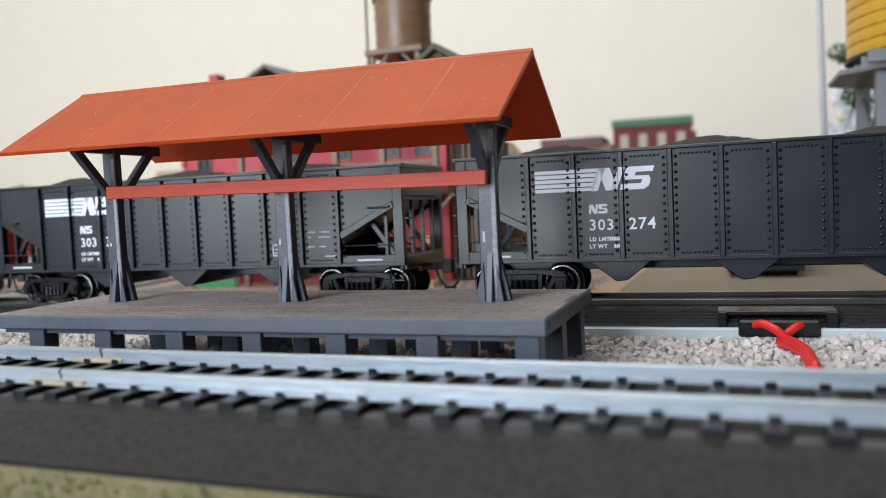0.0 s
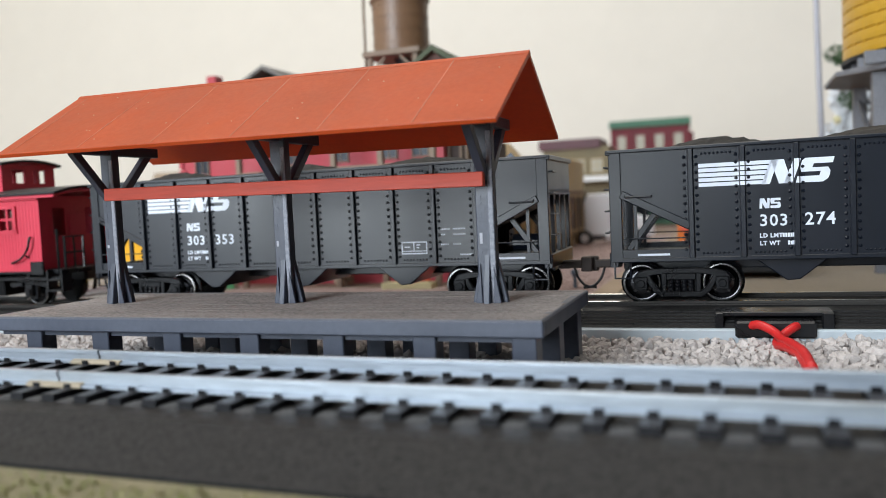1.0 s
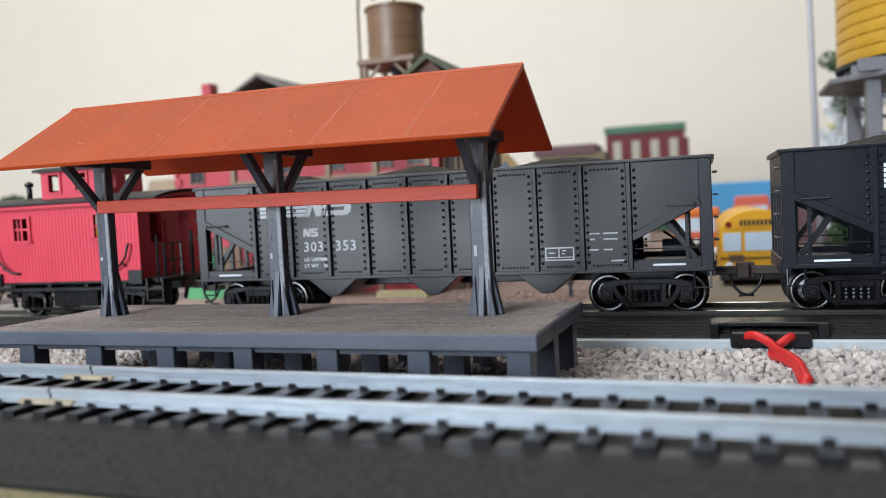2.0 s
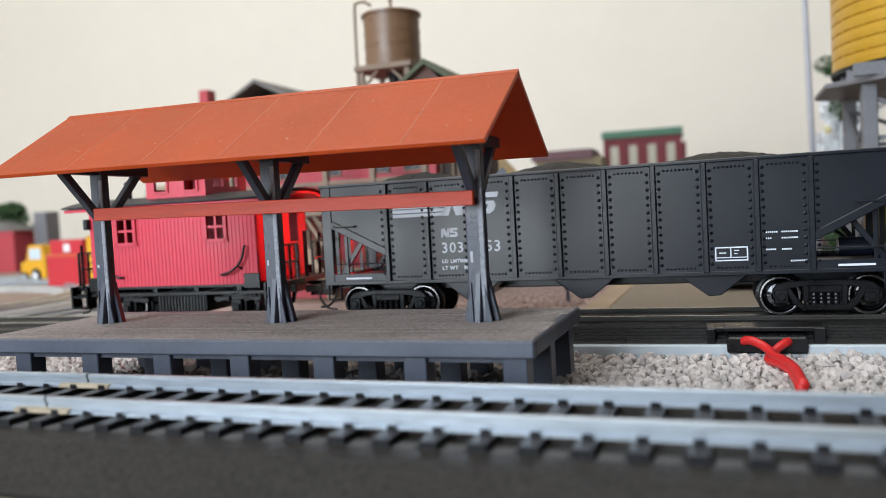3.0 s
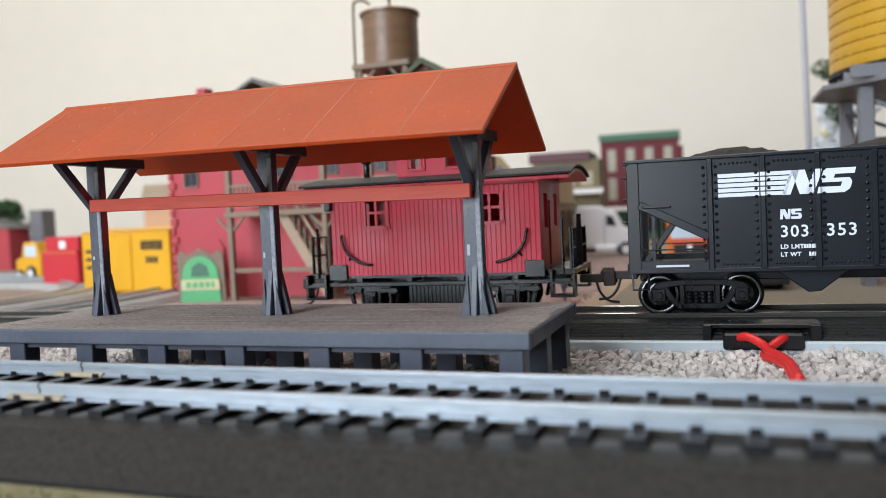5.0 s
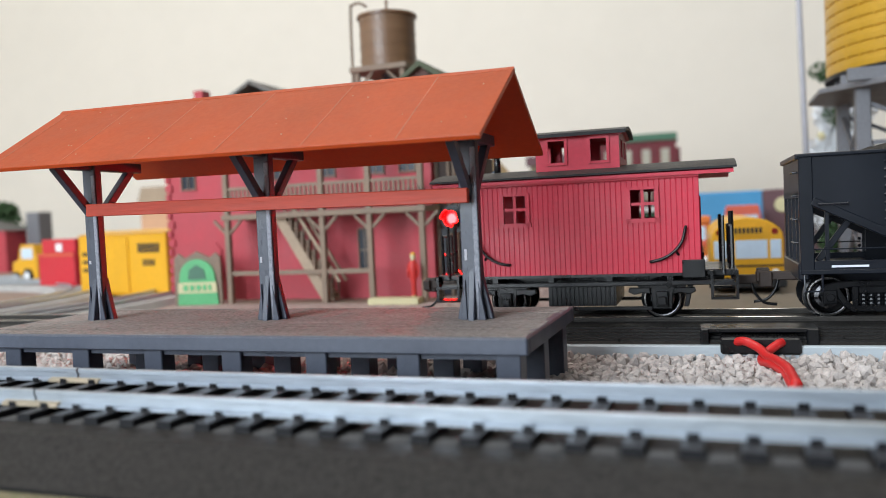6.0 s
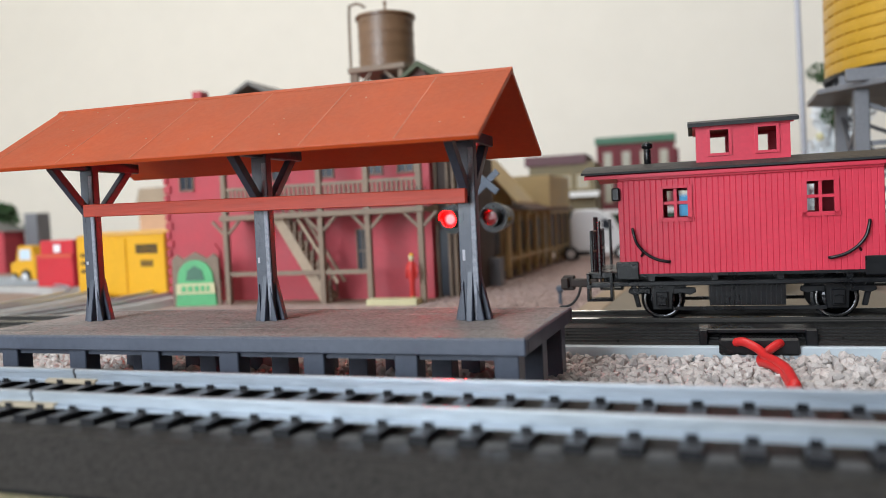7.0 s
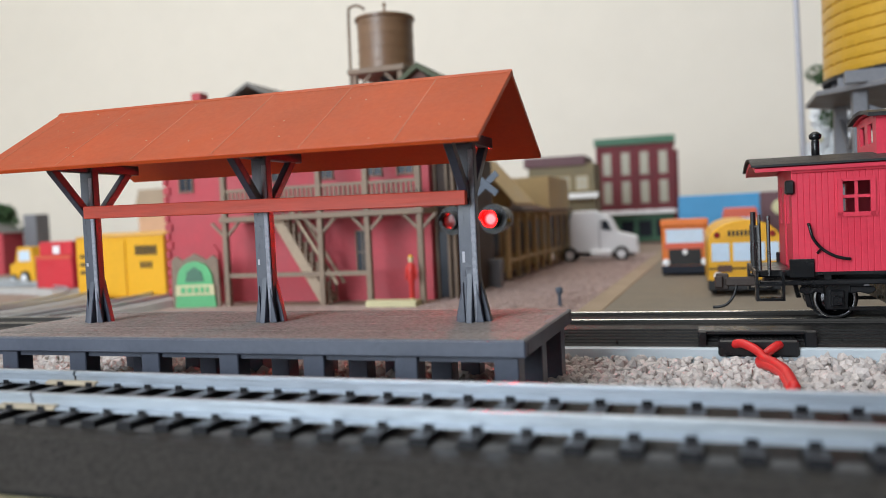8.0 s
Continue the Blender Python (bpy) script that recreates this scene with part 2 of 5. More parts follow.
# ---- the room ----
RX0, RX1, RY0, RY1, RZ0, RZ1 = -1900, 1700, -1450, 1500, -780, 1600
solid("floor", box(RX0, RX1, RY0, RY1, RZ0 - 20, RZ0), CARPET, "brown room floor below the layout", kind="structure")
solid("ceiling", box(RX0 - 60, RX1 + 60, RY0 - 60, RY1 + 60, RZ1, RZ1 + 30), CEILING, "white room ceiling", kind="structure")
solid("wall_north", box(RX0, RX1, RY1, RY1 + 60, RZ0, RZ1), WALL, "plain cream painted room wall behind the layout", kind="structure")
solid("wall_west", box(RX0 - 60, RX0, RY0, RY1, RZ0, RZ1), WALL, "plain cream painted side wall", kind="structure")
# this wall and wall_south are unseen and dark to shape the reflections
solid("wall_east", box(RX1, RX1 + 60, RY0, RY1, RZ0, RZ1), DARK_WALL, "unseen side wall darkened to cut fill light", kind="structure")
WX0, WX1, WZ0, WZ1 = -1310, -130, -110, 1310
_w = box(RX0, WX0, RY0 - 60, RY0, RZ0, RZ1)
box(WX1, RX1, RY0 - 60, RY0, RZ0, RZ1, _w)
box(WX0, WX1, RY0 - 60, RY0, RZ0, WZ0, _w)
box(WX0, WX1, RY0 - 60, RY0, WZ1, RZ1, _w)
solid("wall_south", _w, DARK_WALL, "unseen room wall with a window, darkened to cut fill light", kind="structure")
_win = thing("window_1", "white framed room window", kind="structure", category="")
for _a, _b, _c, _d in ((WX0 + 1, WX0 + 45, WZ0 + 1, WZ1 - 1), (WX1 - 45, WX1 - 1, WZ0 + 1, WZ1 - 1), (WX0 + 45, WX1 - 45, WZ0 + 1, WZ0 + 45), (WX0 + 45, WX1 - 45, WZ1 - 45, WZ1 - 1)):
    part("window_frame", box(_a, _b, RY0 - 55, RY0 - 20, _c, _d), CEILING, _win)
# unseen panel, added as a body for the overhead fill
_lamp = thing("ceiling_lamp", "unseen flat white panel added for the overhead fill", "lamp", (-350, 250, 1526))
part("housing", box(-620, 620, -470, 470, 8, 73), CEILING, _lamp, bevel=4)

# ---- the ground ----
solid("ground", box(-1500, 1200, 60, 1380, -18, 0), EARTH, "brown earth coloured layout board", kind="structure")
solid("ground_mat_board", box(-1500, 1200, -320, 136, -18, 5.4), MAT, "raised layout board under the front track", kind="structure")


def grass():
    bm = bmesh.new()
    rnd = random.Random(4)
    for i in range(5200):
        x, y = rnd.uniform(-190, -20), rnd.uniform(30, 78.3)
        h, lean, turn = rnd.uniform(0.4, 1.1), rnd.uniform(-0.8, 0.8), rnd.uniform(0, 6.3)
        c, s = math.cos(turn) * 0.28, math.sin(turn) * 0.28
        a, b = bm.verts.new((x - c, y - s, 5.3)), bm.verts.new((x + c, y + s, 5.3))
        d, e = bm.verts.new((x + lean + c * 0.5, y + lean * 0.4 + s * 0.5, 5.4 + h)), bm.verts.new((x + lean - c * 0.5, y + lean * 0.4 - s * 0.5, 5.4 + h * 0.92))
        bm.faces.new((a, b, d, e))
    solid("grass", bm, GRASS, "short dry yellow-green flocked grass", "grass", kind="stuff")


def stone_mesh(rnd, r):
    bm = bmesh.new()
    bmesh.ops.create_icosphere(bm, subdivisions=1, radius=r)
    sx, sy, sz = rnd.uniform(0.75, 1.3), rnd.uniform(0.75, 1.3), rnd.uniform(0.6, 0.95)
    for v in bm.verts:
        k = rnd.uniform(0.72, 1.18)
        v.co = Vector((v.co.x * sx * k, v.co.y * sy * k, v.co.z * sz * k))
    return bm


def gravel():
    rnd = random.Random(7)
    bed = thing("gravel_bed", "pale grey and white crushed stone ballast beside the track", "gravel", kind="structure")
    part("grit", box(-420, 200, 136.2, 213.4, 0.01, 0.6), GRIT, bed)
    kinds = [mesh_of("stone", stone_mesh(rnd, 1.0), STONE) for i in range(14)]
    shapes = [([v.co / MM for v in k.vertices], [tuple(p.vertices) for p in k.polygons]) for k in kinds]
    verts, faces, near = [], [], 0
    x = -330.0
    while x < 90:
        y = 137.0
        step = 2.05
        while y < 213:
            px, py = x + rnd.uniform(-0.9, 0.9), y + rnd.uniform(-0.9, 0.9)
            r = rnd.uniform(0.85, 1.75)
            z = 0.55 + rnd.uniform(0, 1.0) + max(0, (py - 205) * 0.06)
            e = Euler((rnd.uniform(0, 6), rnd.uniform(0, 6), rnd.uniform(0, 6)))
            k = rnd.randrange(len(kinds))
            if -26 < px < 44 and 190 < py < 212 and near < 300:
                near += 1
                ob = new("stone", kinds[k])
                ob.parent = bed
                ob.matrix_basis = Matrix.LocRotScale((px * MM, py * MM, z * MM), e, (r, r, r))
            else:
                m, base = e.to_matrix(), len(verts)
                verts += [((m @ v) * r + Vector((px, py, z))) * MM for v in shapes[k][0]]
                faces += [tuple(base + i for i in f) for f in shapes[k][1]]
            y += step
        x += 2.05
    me = bpy.data.meshes.new("stones")
    me.from_pydata(verts, [], faces)
    me.materials.append(STONE)
    part("stones", me, None, bed, kind="stuff")


# ---- tracks ----
def rail_bm(x0, x1, y, top):
    """A rail of 2.54 mm with foot, web and head."""
    p = [(-1.1, -2.54), (1.1, -2.54), (1.1, -2.2), (0.28, -1.9), (0.28, -0.9), (0.55, -0.75), (0.55, -0.1), (0.42, 0), (-0.42, 0),
         (-0.55, -0.1), (-0.55, -0.75), (-0.28, -0.9), (-0.28, -1.9), (-1.1, -2.2)]
    return prism([(y + a, top + b) for a, b in p], x0, x1, "x")


def track(name, label, at, rz, top, x0, x1, joints, profile, phase, pitch, side):
    """Moulded roadbed with sleepers and two rails; its own middle line is y = 0."""
    t = thing(name, label, "track", at, rz)
    part("roadbed", prism(profile, x0, x1, "x"), side, t, "moulded black plastic roadbed")
    for y, joint in ((-8.75, joints[0]), (8.75, joints[1])):
        if joint is None:
            part("rail", rail_bm(x0, x1, y, top), RAIL, t, "bright nickel silver rail")
        else:
            part("rail", rail_bm(x0, joint - 0.25, y, top + 0.06), RAIL, t, "bright nickel silver rail")
            part("rail", rail_bm(joint + 0.25, x1, y, top), RAIL, t, "bright nickel silver rail")
            j = prism([(y - 1.35, top - 2.6), (y + 1.35, top - 2.6), (y + 1.35, top - 2.05), (y + 0.5, top - 1.7), (y - 0.5, top - 1.7), (y - 1.35, top - 2.05)], joint - 6.5, joint + 5.5, "x")
            part("rail_joiner", j, BRASS, t, "dull brass rail joiner", bevel=0.1)
    bm = box(-1.3, 1.3, -14.3, 14.3, top - 4.1, top - 2.56)
    for y in (-8.75, 8.75):
        for s in (-1, 1):
            box(-0.75, 0.75, y + s * 1.15 - 0.35, y + s * 1.15 + 0.75 * s + 0.35, top - 2.6, top - 1.75, bm)
    tie = mesh_of("sleeper", bm, TIE, 0.14)
    n0, n1 = math.ceil((x0 - phase) / pitch), math.floor((x1 - phase) / pitch)
    for n in range(n0, n1 + 1):
        part("sleeper", tie, TIE, t, at=(phase + n * pitch, 0, 0))
    return t


def tracks():
    # front track: rails at 14.4 above the board's ground, middle line 109.2 ahead
    p = [(-29.3, 5.42), (-29.2, 6.0), (-28.2, 6.35), (-19.4, 10.25), (-17.2, 10.6), (-15, 10.7), (15, 10.7), (17.2, 10.6), (26.8, 5.5)]
    t = track("railway_track", "model railway track with black roadbed and bright silver rails", (0, 109.19, 0), -0.42, 14.42, -420, 240,
              (-108.7, -116.8), p, -105.8, 6.78, ROADBED)
    lump = mesh_of("ballast_block", box(-1.7, 1.7, -1.5, 1.5, 0, 0.6), BALLAST_TOP, 0.3)
    for n in range(-22, 34):
        for y in (-13.0, 13.0):
            part("ballast_block", lump, BALLAST_TOP, t, at=(-105.8 + 6.78 * (n + 0.5), y, 10.3))
    # the train's track behind the platform
    steps = [(-26.2, 4.4)]
    for i in range(5):
        steps += [(-25.2 + i * 1.45, 5.0 + i * 0.62), (-25.0 + i * 1.45, 5.45 + i * 0.62)]
    steps += [(-15.5, 8.2), (-11, 8.0), (11, 8.0), (15.5, 8.2), (26, 4.4)]
    t = track("railway_track", "model railway track with ribbed black roadbed carrying the train", TRACK_AT, TRACK_RZ, 9.29, -760, 330, (None, None), steps, 2.0, 6.78, ROADBED_SIDE)
    for ob in t.children:
        if ob.name.startswith("rail"):
            # rear rails: top faces pale and glossy, all other faces dark
            ob.data.materials.clear()
            ob.data.materials.append(RAIL_WEB)
            ob.data.materials.append(RAIL_TOP)
            for f in ob.data.polygons:
                f.material_index = 1 if f.normal.z > 0.3 and f.center.z > 0.009 else 0
    bm = bmesh.new()
    rnd = random.Random(3)
    for i in range(40):
        x = -330 + i * 11.0 + rnd.uniform(-3, 3)
        k = rnd.randrange(5)
        box(x, x + 0.35, -25.6 + k * 1.45, -24.6 + k * 1.45, 5.0 + k * 0.62, 5.62 + k * 0.62, bm)
    part("moulding_marks", bm, ROADBED, t, kind="stuff")
    solid("trackside_board", box(-760, 330, -28.2, 28, 0.02, 4.36), BOARD, "pale grey painted board under the rear track", "board", TRACK_AT, TRACK_RZ, bevel=0.35)


TRACK_RZ = 1.70
_m = pose(0, 0, 0, 0, 0, TRACK_RZ) @ Vector((0, 239.47, 0))
TRACK_AT = (_m.x, _m.y, 0)


def power_terminal():
    t = thing("power_terminal", "black plastic track power plug with two red wires", "plug", (TRACK_AT[0] + 10.2, TRACK_AT[1] + 0.3, 0), TRACK_RZ)
    frame_bm = box(-10.4, -8.2, -26.4, -18, 4.2, 8.35)
    box(14.8, 17.6, -26.4, -18, 4.2, 8.35, frame_bm)
    box(-10.4, 17.6, -25.6, -17, 7.3, 8.5, frame_bm)
    part("socket", frame_bm, BLACK, t, bevel=0.25)
    bm = box(-5.6, 13.2, -29.4, -19, 2.4, 6.6)
    part("plug_body", bm, BLACK, t, "glossy black plug", bevel=0.5)
    grip = mesh_of("grip_rib", box(-4.8, -4.35, -28.4, -22, 6.5, 6.85), BLACK)
    for i in range(22):
        part("grip_rib", grip, BLACK, t, at=(i * 0.8, 0, 0))
    a = [(-2.2, -28.0, 5.2), (-0.2, -30.4, 6.0), (2.0, -32.0, 5.3), (3.6, -34.0, 4.4), (4.6, -38.0, 3.6), (5.8, -42.5, 3.7), (7.0, -47.5, 3.6), (7.8, -53, 3.4), (8.0, -66, 2.8)]
    b = [(9.2, -28.0, 5.4), (7.8, -30.0, 5.2), (5.6, -31.8, 3.9), (3.9, -33.8, 2.6), (3.7, -37.0, 2.0), (5.0, -41.5, 2.5), (6.5, -47.0, 2.5), (7.4, -53, 2.3), (7.6, -66, 2.0)]
    for pts in (a, b):
        ob = part("wire", tube(smooth_line(pts, 4), 1.12, 10), WIRE, t, "thick red insulated wire", smooth=True)


def smooth_line(pts, n):
    """More points along a Catmull-Rom curve."""
    p = [Vector(pts[0])] + [Vector(a) for a in pts] + [Vector(pts[-1])]
    out = []
    for i in range(1, len(p) - 2):
        for k in range(n):
            t = k / n
            out.append(0.5 * (2 * p[i] + (p[i + 1] - p[i - 1]) * t + (2 * p[i - 1] - 5 * p[i] + 4 * p[i + 1] - p[i + 2]) * t * t
                              + (3 * p[i] - p[i - 1] - 3 * p[i + 1] + p[i + 2]) * t ** 3))
    return out + [p[-2]]


# ---- the platform ----
def platform():
    X0, X1, Y0, Y1, Z = -174.0, -34.6, 141.7, 189.9, 17.2
    t = thing("station_platform", "open timber platform with an orange-red gable roof on three posts", "platform")
    bm = box(X0, X1, Y0, Y0 + 2.2, Z - 3.4, Z - 0.02)
    box(X0, X1, Y1 - 2.2, Y1, Z - 3.4, Z - 0.02, bm)
    box(X1 - 2.2, X1, Y0 + 2.2, Y1 - 2.2, Z - 3.4, Z - 0.02, bm)
    box(X0, X0 + 2.2, Y0 + 2.2, Y1 - 2.2, Z - 3.4, Z - 0.02, bm)
    part("deck_edge", bm, DECK_EDGE, t, "blue-grey edge beam", bevel=0.28)
    part("worn_edge", prism([(Y0 - 0.03, Z - 0.42), (Y0 + 0.4, Z + 0.01), (Y0 + 0.5, Z - 0.2), (Y0 + 0.1, Z - 0.6)], X0 + 0.3, X1 - 0.3, "x"), EDGE_WORN, t, "rubbed pale top edge")
    part("worn_edge", prism([(X1 + 0.03, Z - 0.42), (X1 - 0.4, Z + 0.01), (X1 - 0.5, Z - 0.2), (X1 - 0.1, Z - 0.6)], Y0 + 0.3, Y1 - 0.3, "y"), EDGE_WORN, t, "rubbed pale top edge")
    part("deck_bed", box(X0 + 2.2, X1 - 2.2, Y0 + 2.2, Y1 - 2.2, Z - 2.2, Z - 0.5), DECK, t)
    rnd = random.Random(11)
    y, n = Y0 + 0.75, 22
    w = (Y1 - Y0 - 1.5) / n
    for i in range(n):
        cuts = sorted([X0 + 0.6, X1 - 0.6] + [rnd.uniform(X0 + 30, X1 - 30) for k in range(2)])
        for a, b in zip(cuts, cuts[1:]):
            dz = rnd.uniform(-0.05, 0.05)
            part("plank", box(a + 0.06, b - 0.06, y + 0.07, y + w - 0.07, Z - 0.5, Z + dz), DECK, t)
        y += w
    leg = mesh_of("leg", prism([(-2.4, 0), (2.4, 0), (2.4, 13.9), (-2.4, 13.9)], -2.3, 2.3, "y"), DECK_EDGE, 0.2)
    for k in range(7):
        for yy in (Y0 + 3.6, (Y0 + Y1) / 2, Y1 - 3.4):
            part("leg", leg, DECK_EDGE, t, at=(-38.7 - 20.25 * k, yy, 0))
    bm = bmesh.new()
    for yy in (Y0 + 3.6, (Y0 + Y1) / 2, Y1 - 3.4):
        box(X0 + 3, X1 - 3, yy - 1.4, yy + 1.4, Z - 4.6, Z - 3.4, bm)
    part("joist", bm, DECK_EDGE, t)
    PY = 168.7
    for x in (-156.4, -104.3, -52.5):
        post = part("post", prism([(-2.3, 0), (2.1, 0), (1.95, 50), (-2.15, 50)], -2.1, 0.4, "y"), POST_GREY, t, "dark grey post with flared foot", at=(x, PY, Z - 0.1), bevel=0.25)
        # raised strip down the face, and the foot's fins
        part("strip", prism([(0.75, 0), (2.05, 0), (1.95, 38), (0.75, 38)], -2.4, -2.05, "y"), WORN, post, bevel=0.18)
        for s in (-1, 1):
            part("foot_fin", prism([(s * 1.6, 0), (s * 4.1, 0), (s * 3.9, 1.2), (s * 1.7, 11.0)], -0.8, 0.8, "y"), POST_GREY, post, bevel=0.15)
            part("foot_fin", prism([(s * 2.0, 0), (s * 4.2, 0), (s * 4.0, 1.2), (s * 2.05, 11.0)], -0.7, 0.7, "x"), POST_GREY, post, bevel=0.15)
            part("foot_fin", prism([(s * 1.3, 0), (s * 3.0, 0), (s * 2.8, 1.0), (s * 1.5, 9.0)], -2.5, -1.8, "y"), POST_GREY, post, bevel=0.12)
            part("knee_brace", bar((0, s * 2.0, 28.0), (0, s * 13.5, 39.9), 1.9, 2.1), POST_GREY, post, bevel=0.15)
        part("cap_beam", box(-1.3, 1.3, -14.0, 16.8, 39.3, 41.9), POST_GREY, post, bevel=0.2)
        for zz in (14.5, 26.0):
            part("peg", box(-2.3, -1.4, -1.8, 0.5, zz + 6, zz + 7.2), POST_GREY, post, bevel=0.1)
        for k in range(6):
            part("scuff", box(rnd.uniform(-1.6, -1.2), rnd.uniform(-1.1, -0.85), -2.16, -2.0, 9 + k * 4.1 + rnd.uniform(0, 2), 9.6 + k * 4.1 + rnd.uniform(1.6, 2.3)), CHIP if k == 1 else POST_GREY, post)
    board = part("crossboard", box(-155.5, -52.3, 163.2, 164.9, 42.2, 45.4), BEAM_RED, t, "hand-painted dull red board across the posts", bevel=0.15)
    board.rotation_euler = (0, radians(0.807), 0)
    lint = bmesh.new()
    for x, y, k in [(-64, 164, 0.9), (-66, 164.3, 1.4), (-70.5, 164, 0.8), (-99, 164.2, 1.2), (-102, 164, 1.0), (-100.5, 164.4, 1.5), (-58, 164, 1.1)] + [
            (rnd.uniform(-80, -55), rnd.uniform(163.3, 164.6), rnd.uniform(0.15, 0.6)) for i in range(12)]:
        z = 45.3 - 0.0141 * x
        tube([(x, y, z), (x + k * 0.5, y + 0.2, z + k * 0.7), (x + k * 1.6, y, z + 0.3 + k * rnd.uniform(0.2, 1.1)), (x + k * 2.3, y, z)], 0.035, 4, lint)
    part("lint", lint, RUST, t, "fine dusty fibres", kind="stuff")
    # roof: two slopes of six panels, with raised seams
    R0, R1, RY, HW, RZ, EZ = -167.2, -42.5, 169.6, 27.7, 72.3, 55.7
    pw = (R1 - R0) / 6
    for s in (-1, 1):
        nrm = Vector((0, s * (RZ - EZ), HW)).normalized() * 1.05
        a, b = (RY, RZ), (RY + s * HW, EZ)
        outline = [a, b, (b[0] - nrm.y * 1.0, b[1] - nrm.z * 1.0), (RY, RZ - 1.25)]
        part("roof_slope", prism(outline, R0, R1, "x"), ROOF_RED, t, "faded orange-red roof sheet", bevel=0.12)
        up = nrm.normalized()
        for k in range(6):
            x = R0 + pw * k + 3.7
            p, q = Vector((x, RY + s * 0.8, RZ - 0.5)), Vector((x, RY + s * (HW - 0.4), EZ + 0.26))
            part("seam", bar(p - up * 0.03, q - up * 0.03, 0.26, 0.16), ROOF_SEAM, t)
    rnd2 = random.Random(31)
    crumbs = bmesh.new()
    for k in range(26):
        x, d = rnd2.uniform(R0 + 4, R1 - 4), rnd2.uniform(2, HW - 2)
        r = rnd2.uniform(0.06, 0.15)
        z = RZ - d * (RZ - EZ) / HW
        box(x - r, x + r, RY - d - r * rnd2.uniform(0.5, 1), RY - d + r, z - 0.1, z + 0.12, crumbs)
    part("crumbs", crumbs, CRUMB, t, "pale dust crumbs on the roof", kind="stuff")
    part("ridge_cap", prism([(RY - 1.0, RZ - 0.55), (RY, RZ + 0.25), (RY + 1.0, RZ - 0.55), (RY, RZ - 1.0)], R0 - 0.05, R1 + 0.05, "x"), ROOF_RED, t)
    # the roof sags a little towards one end
    for ob in t.children:
        if ob.name.split(".")[0] in ("roof_slope", "seam", "ridge_cap", "crumbs"):
            ob.rotation_euler, ob.location = (0, radians(0.55), 0), (0, 0, -0.001)


# ---- the train ----
def wheelset(parent, x, r, label="black wheels with bright steel rims"):
    """Two flanged wheels on an axle; origin on the axle."""
    bm = bmesh.new()
    for s in (-1, 1):
        prof = [(0.9, 6.6), (r + 0.75, 6.6), (r + 0.75, 7.5), (r + 0.08, 7.75), (r, 9.5), (r - 0.15, 9.7), (r - 0.5, 9.75), (r - 0.75, 9.7), (r - 1.05, 9.1), (3.2, 8.4), (2.2, 8.6), (1.8, 9.8), (0.5, 10.0)]
        lathe([(a, s * b) for a, b in prof], 28, axis="y", bm=bm)
    tube([(0, -10.4, 0), (0, 10.4, 0)], 0.6, 8, bm)
    for k in range(5):
        a = 2 * math.pi * k / 5
        for s in (-1, 1):
            tube([(2.9 * math.cos(a), s * 8.9, 2.9 * math.sin(a)), (2.9 * math.cos(a), s * 9.35, 2.9 * math.sin(a))], 0.45, 6, bm)
    ob = part("wheelset", bm, [TRUCK_BLACK, STEEL, WHEEL_FACE], parent, label, at=(x, 0, r))
    for f in ob.data.polygons:
        c = f.center / MM
        rad = math.hypot(c.x, c.z)
        if rad > r - 0.55 and abs(c.y) > 9.4:
            f.material_index = 1
        elif 1.9 < rad < r - 0.5 and abs(c.y) > 8.2:
            f.material_index = 2
    WHEELS.append((ob, x * 1.016 if parent.name.startswith("caboose") else x, r))
    return ob


WHEELS = []


def coupler(parent, s, x, z=9.6):
    bm = box(0, 8.0, -1.3, 1.3, -1.2, 1.2)
    box(7.0, 10.4, -2.3, 0.6, -2.2, 2.2, bm)
    box(8.6, 10.8, 0.4, 1.7, -1.6, 1.6, bm)
    if s < 0:
        bmesh.ops.rotate(bm, cent=(0, 0, 0), matrix=Matrix.Rotation(math.pi, 3, "Z"), verts=bm.verts)
    part("coupler", bm, RUST, parent, "rusty knuckle coupler", at=(x, 0, z), bevel=0.3)
    pts = [(s * 5.0, -1.6, -1), (s * 6.0, -1.8, -4.0), (s * 8.2, -1.9, -6.4), (s * 11.4, -1.6, -7.0)]
    part("air_hose", tube(smooth_line(pts, 4), 0.42, 6), BLACK, parent, "curved black hose", at=(x, 0, z), smooth=True)


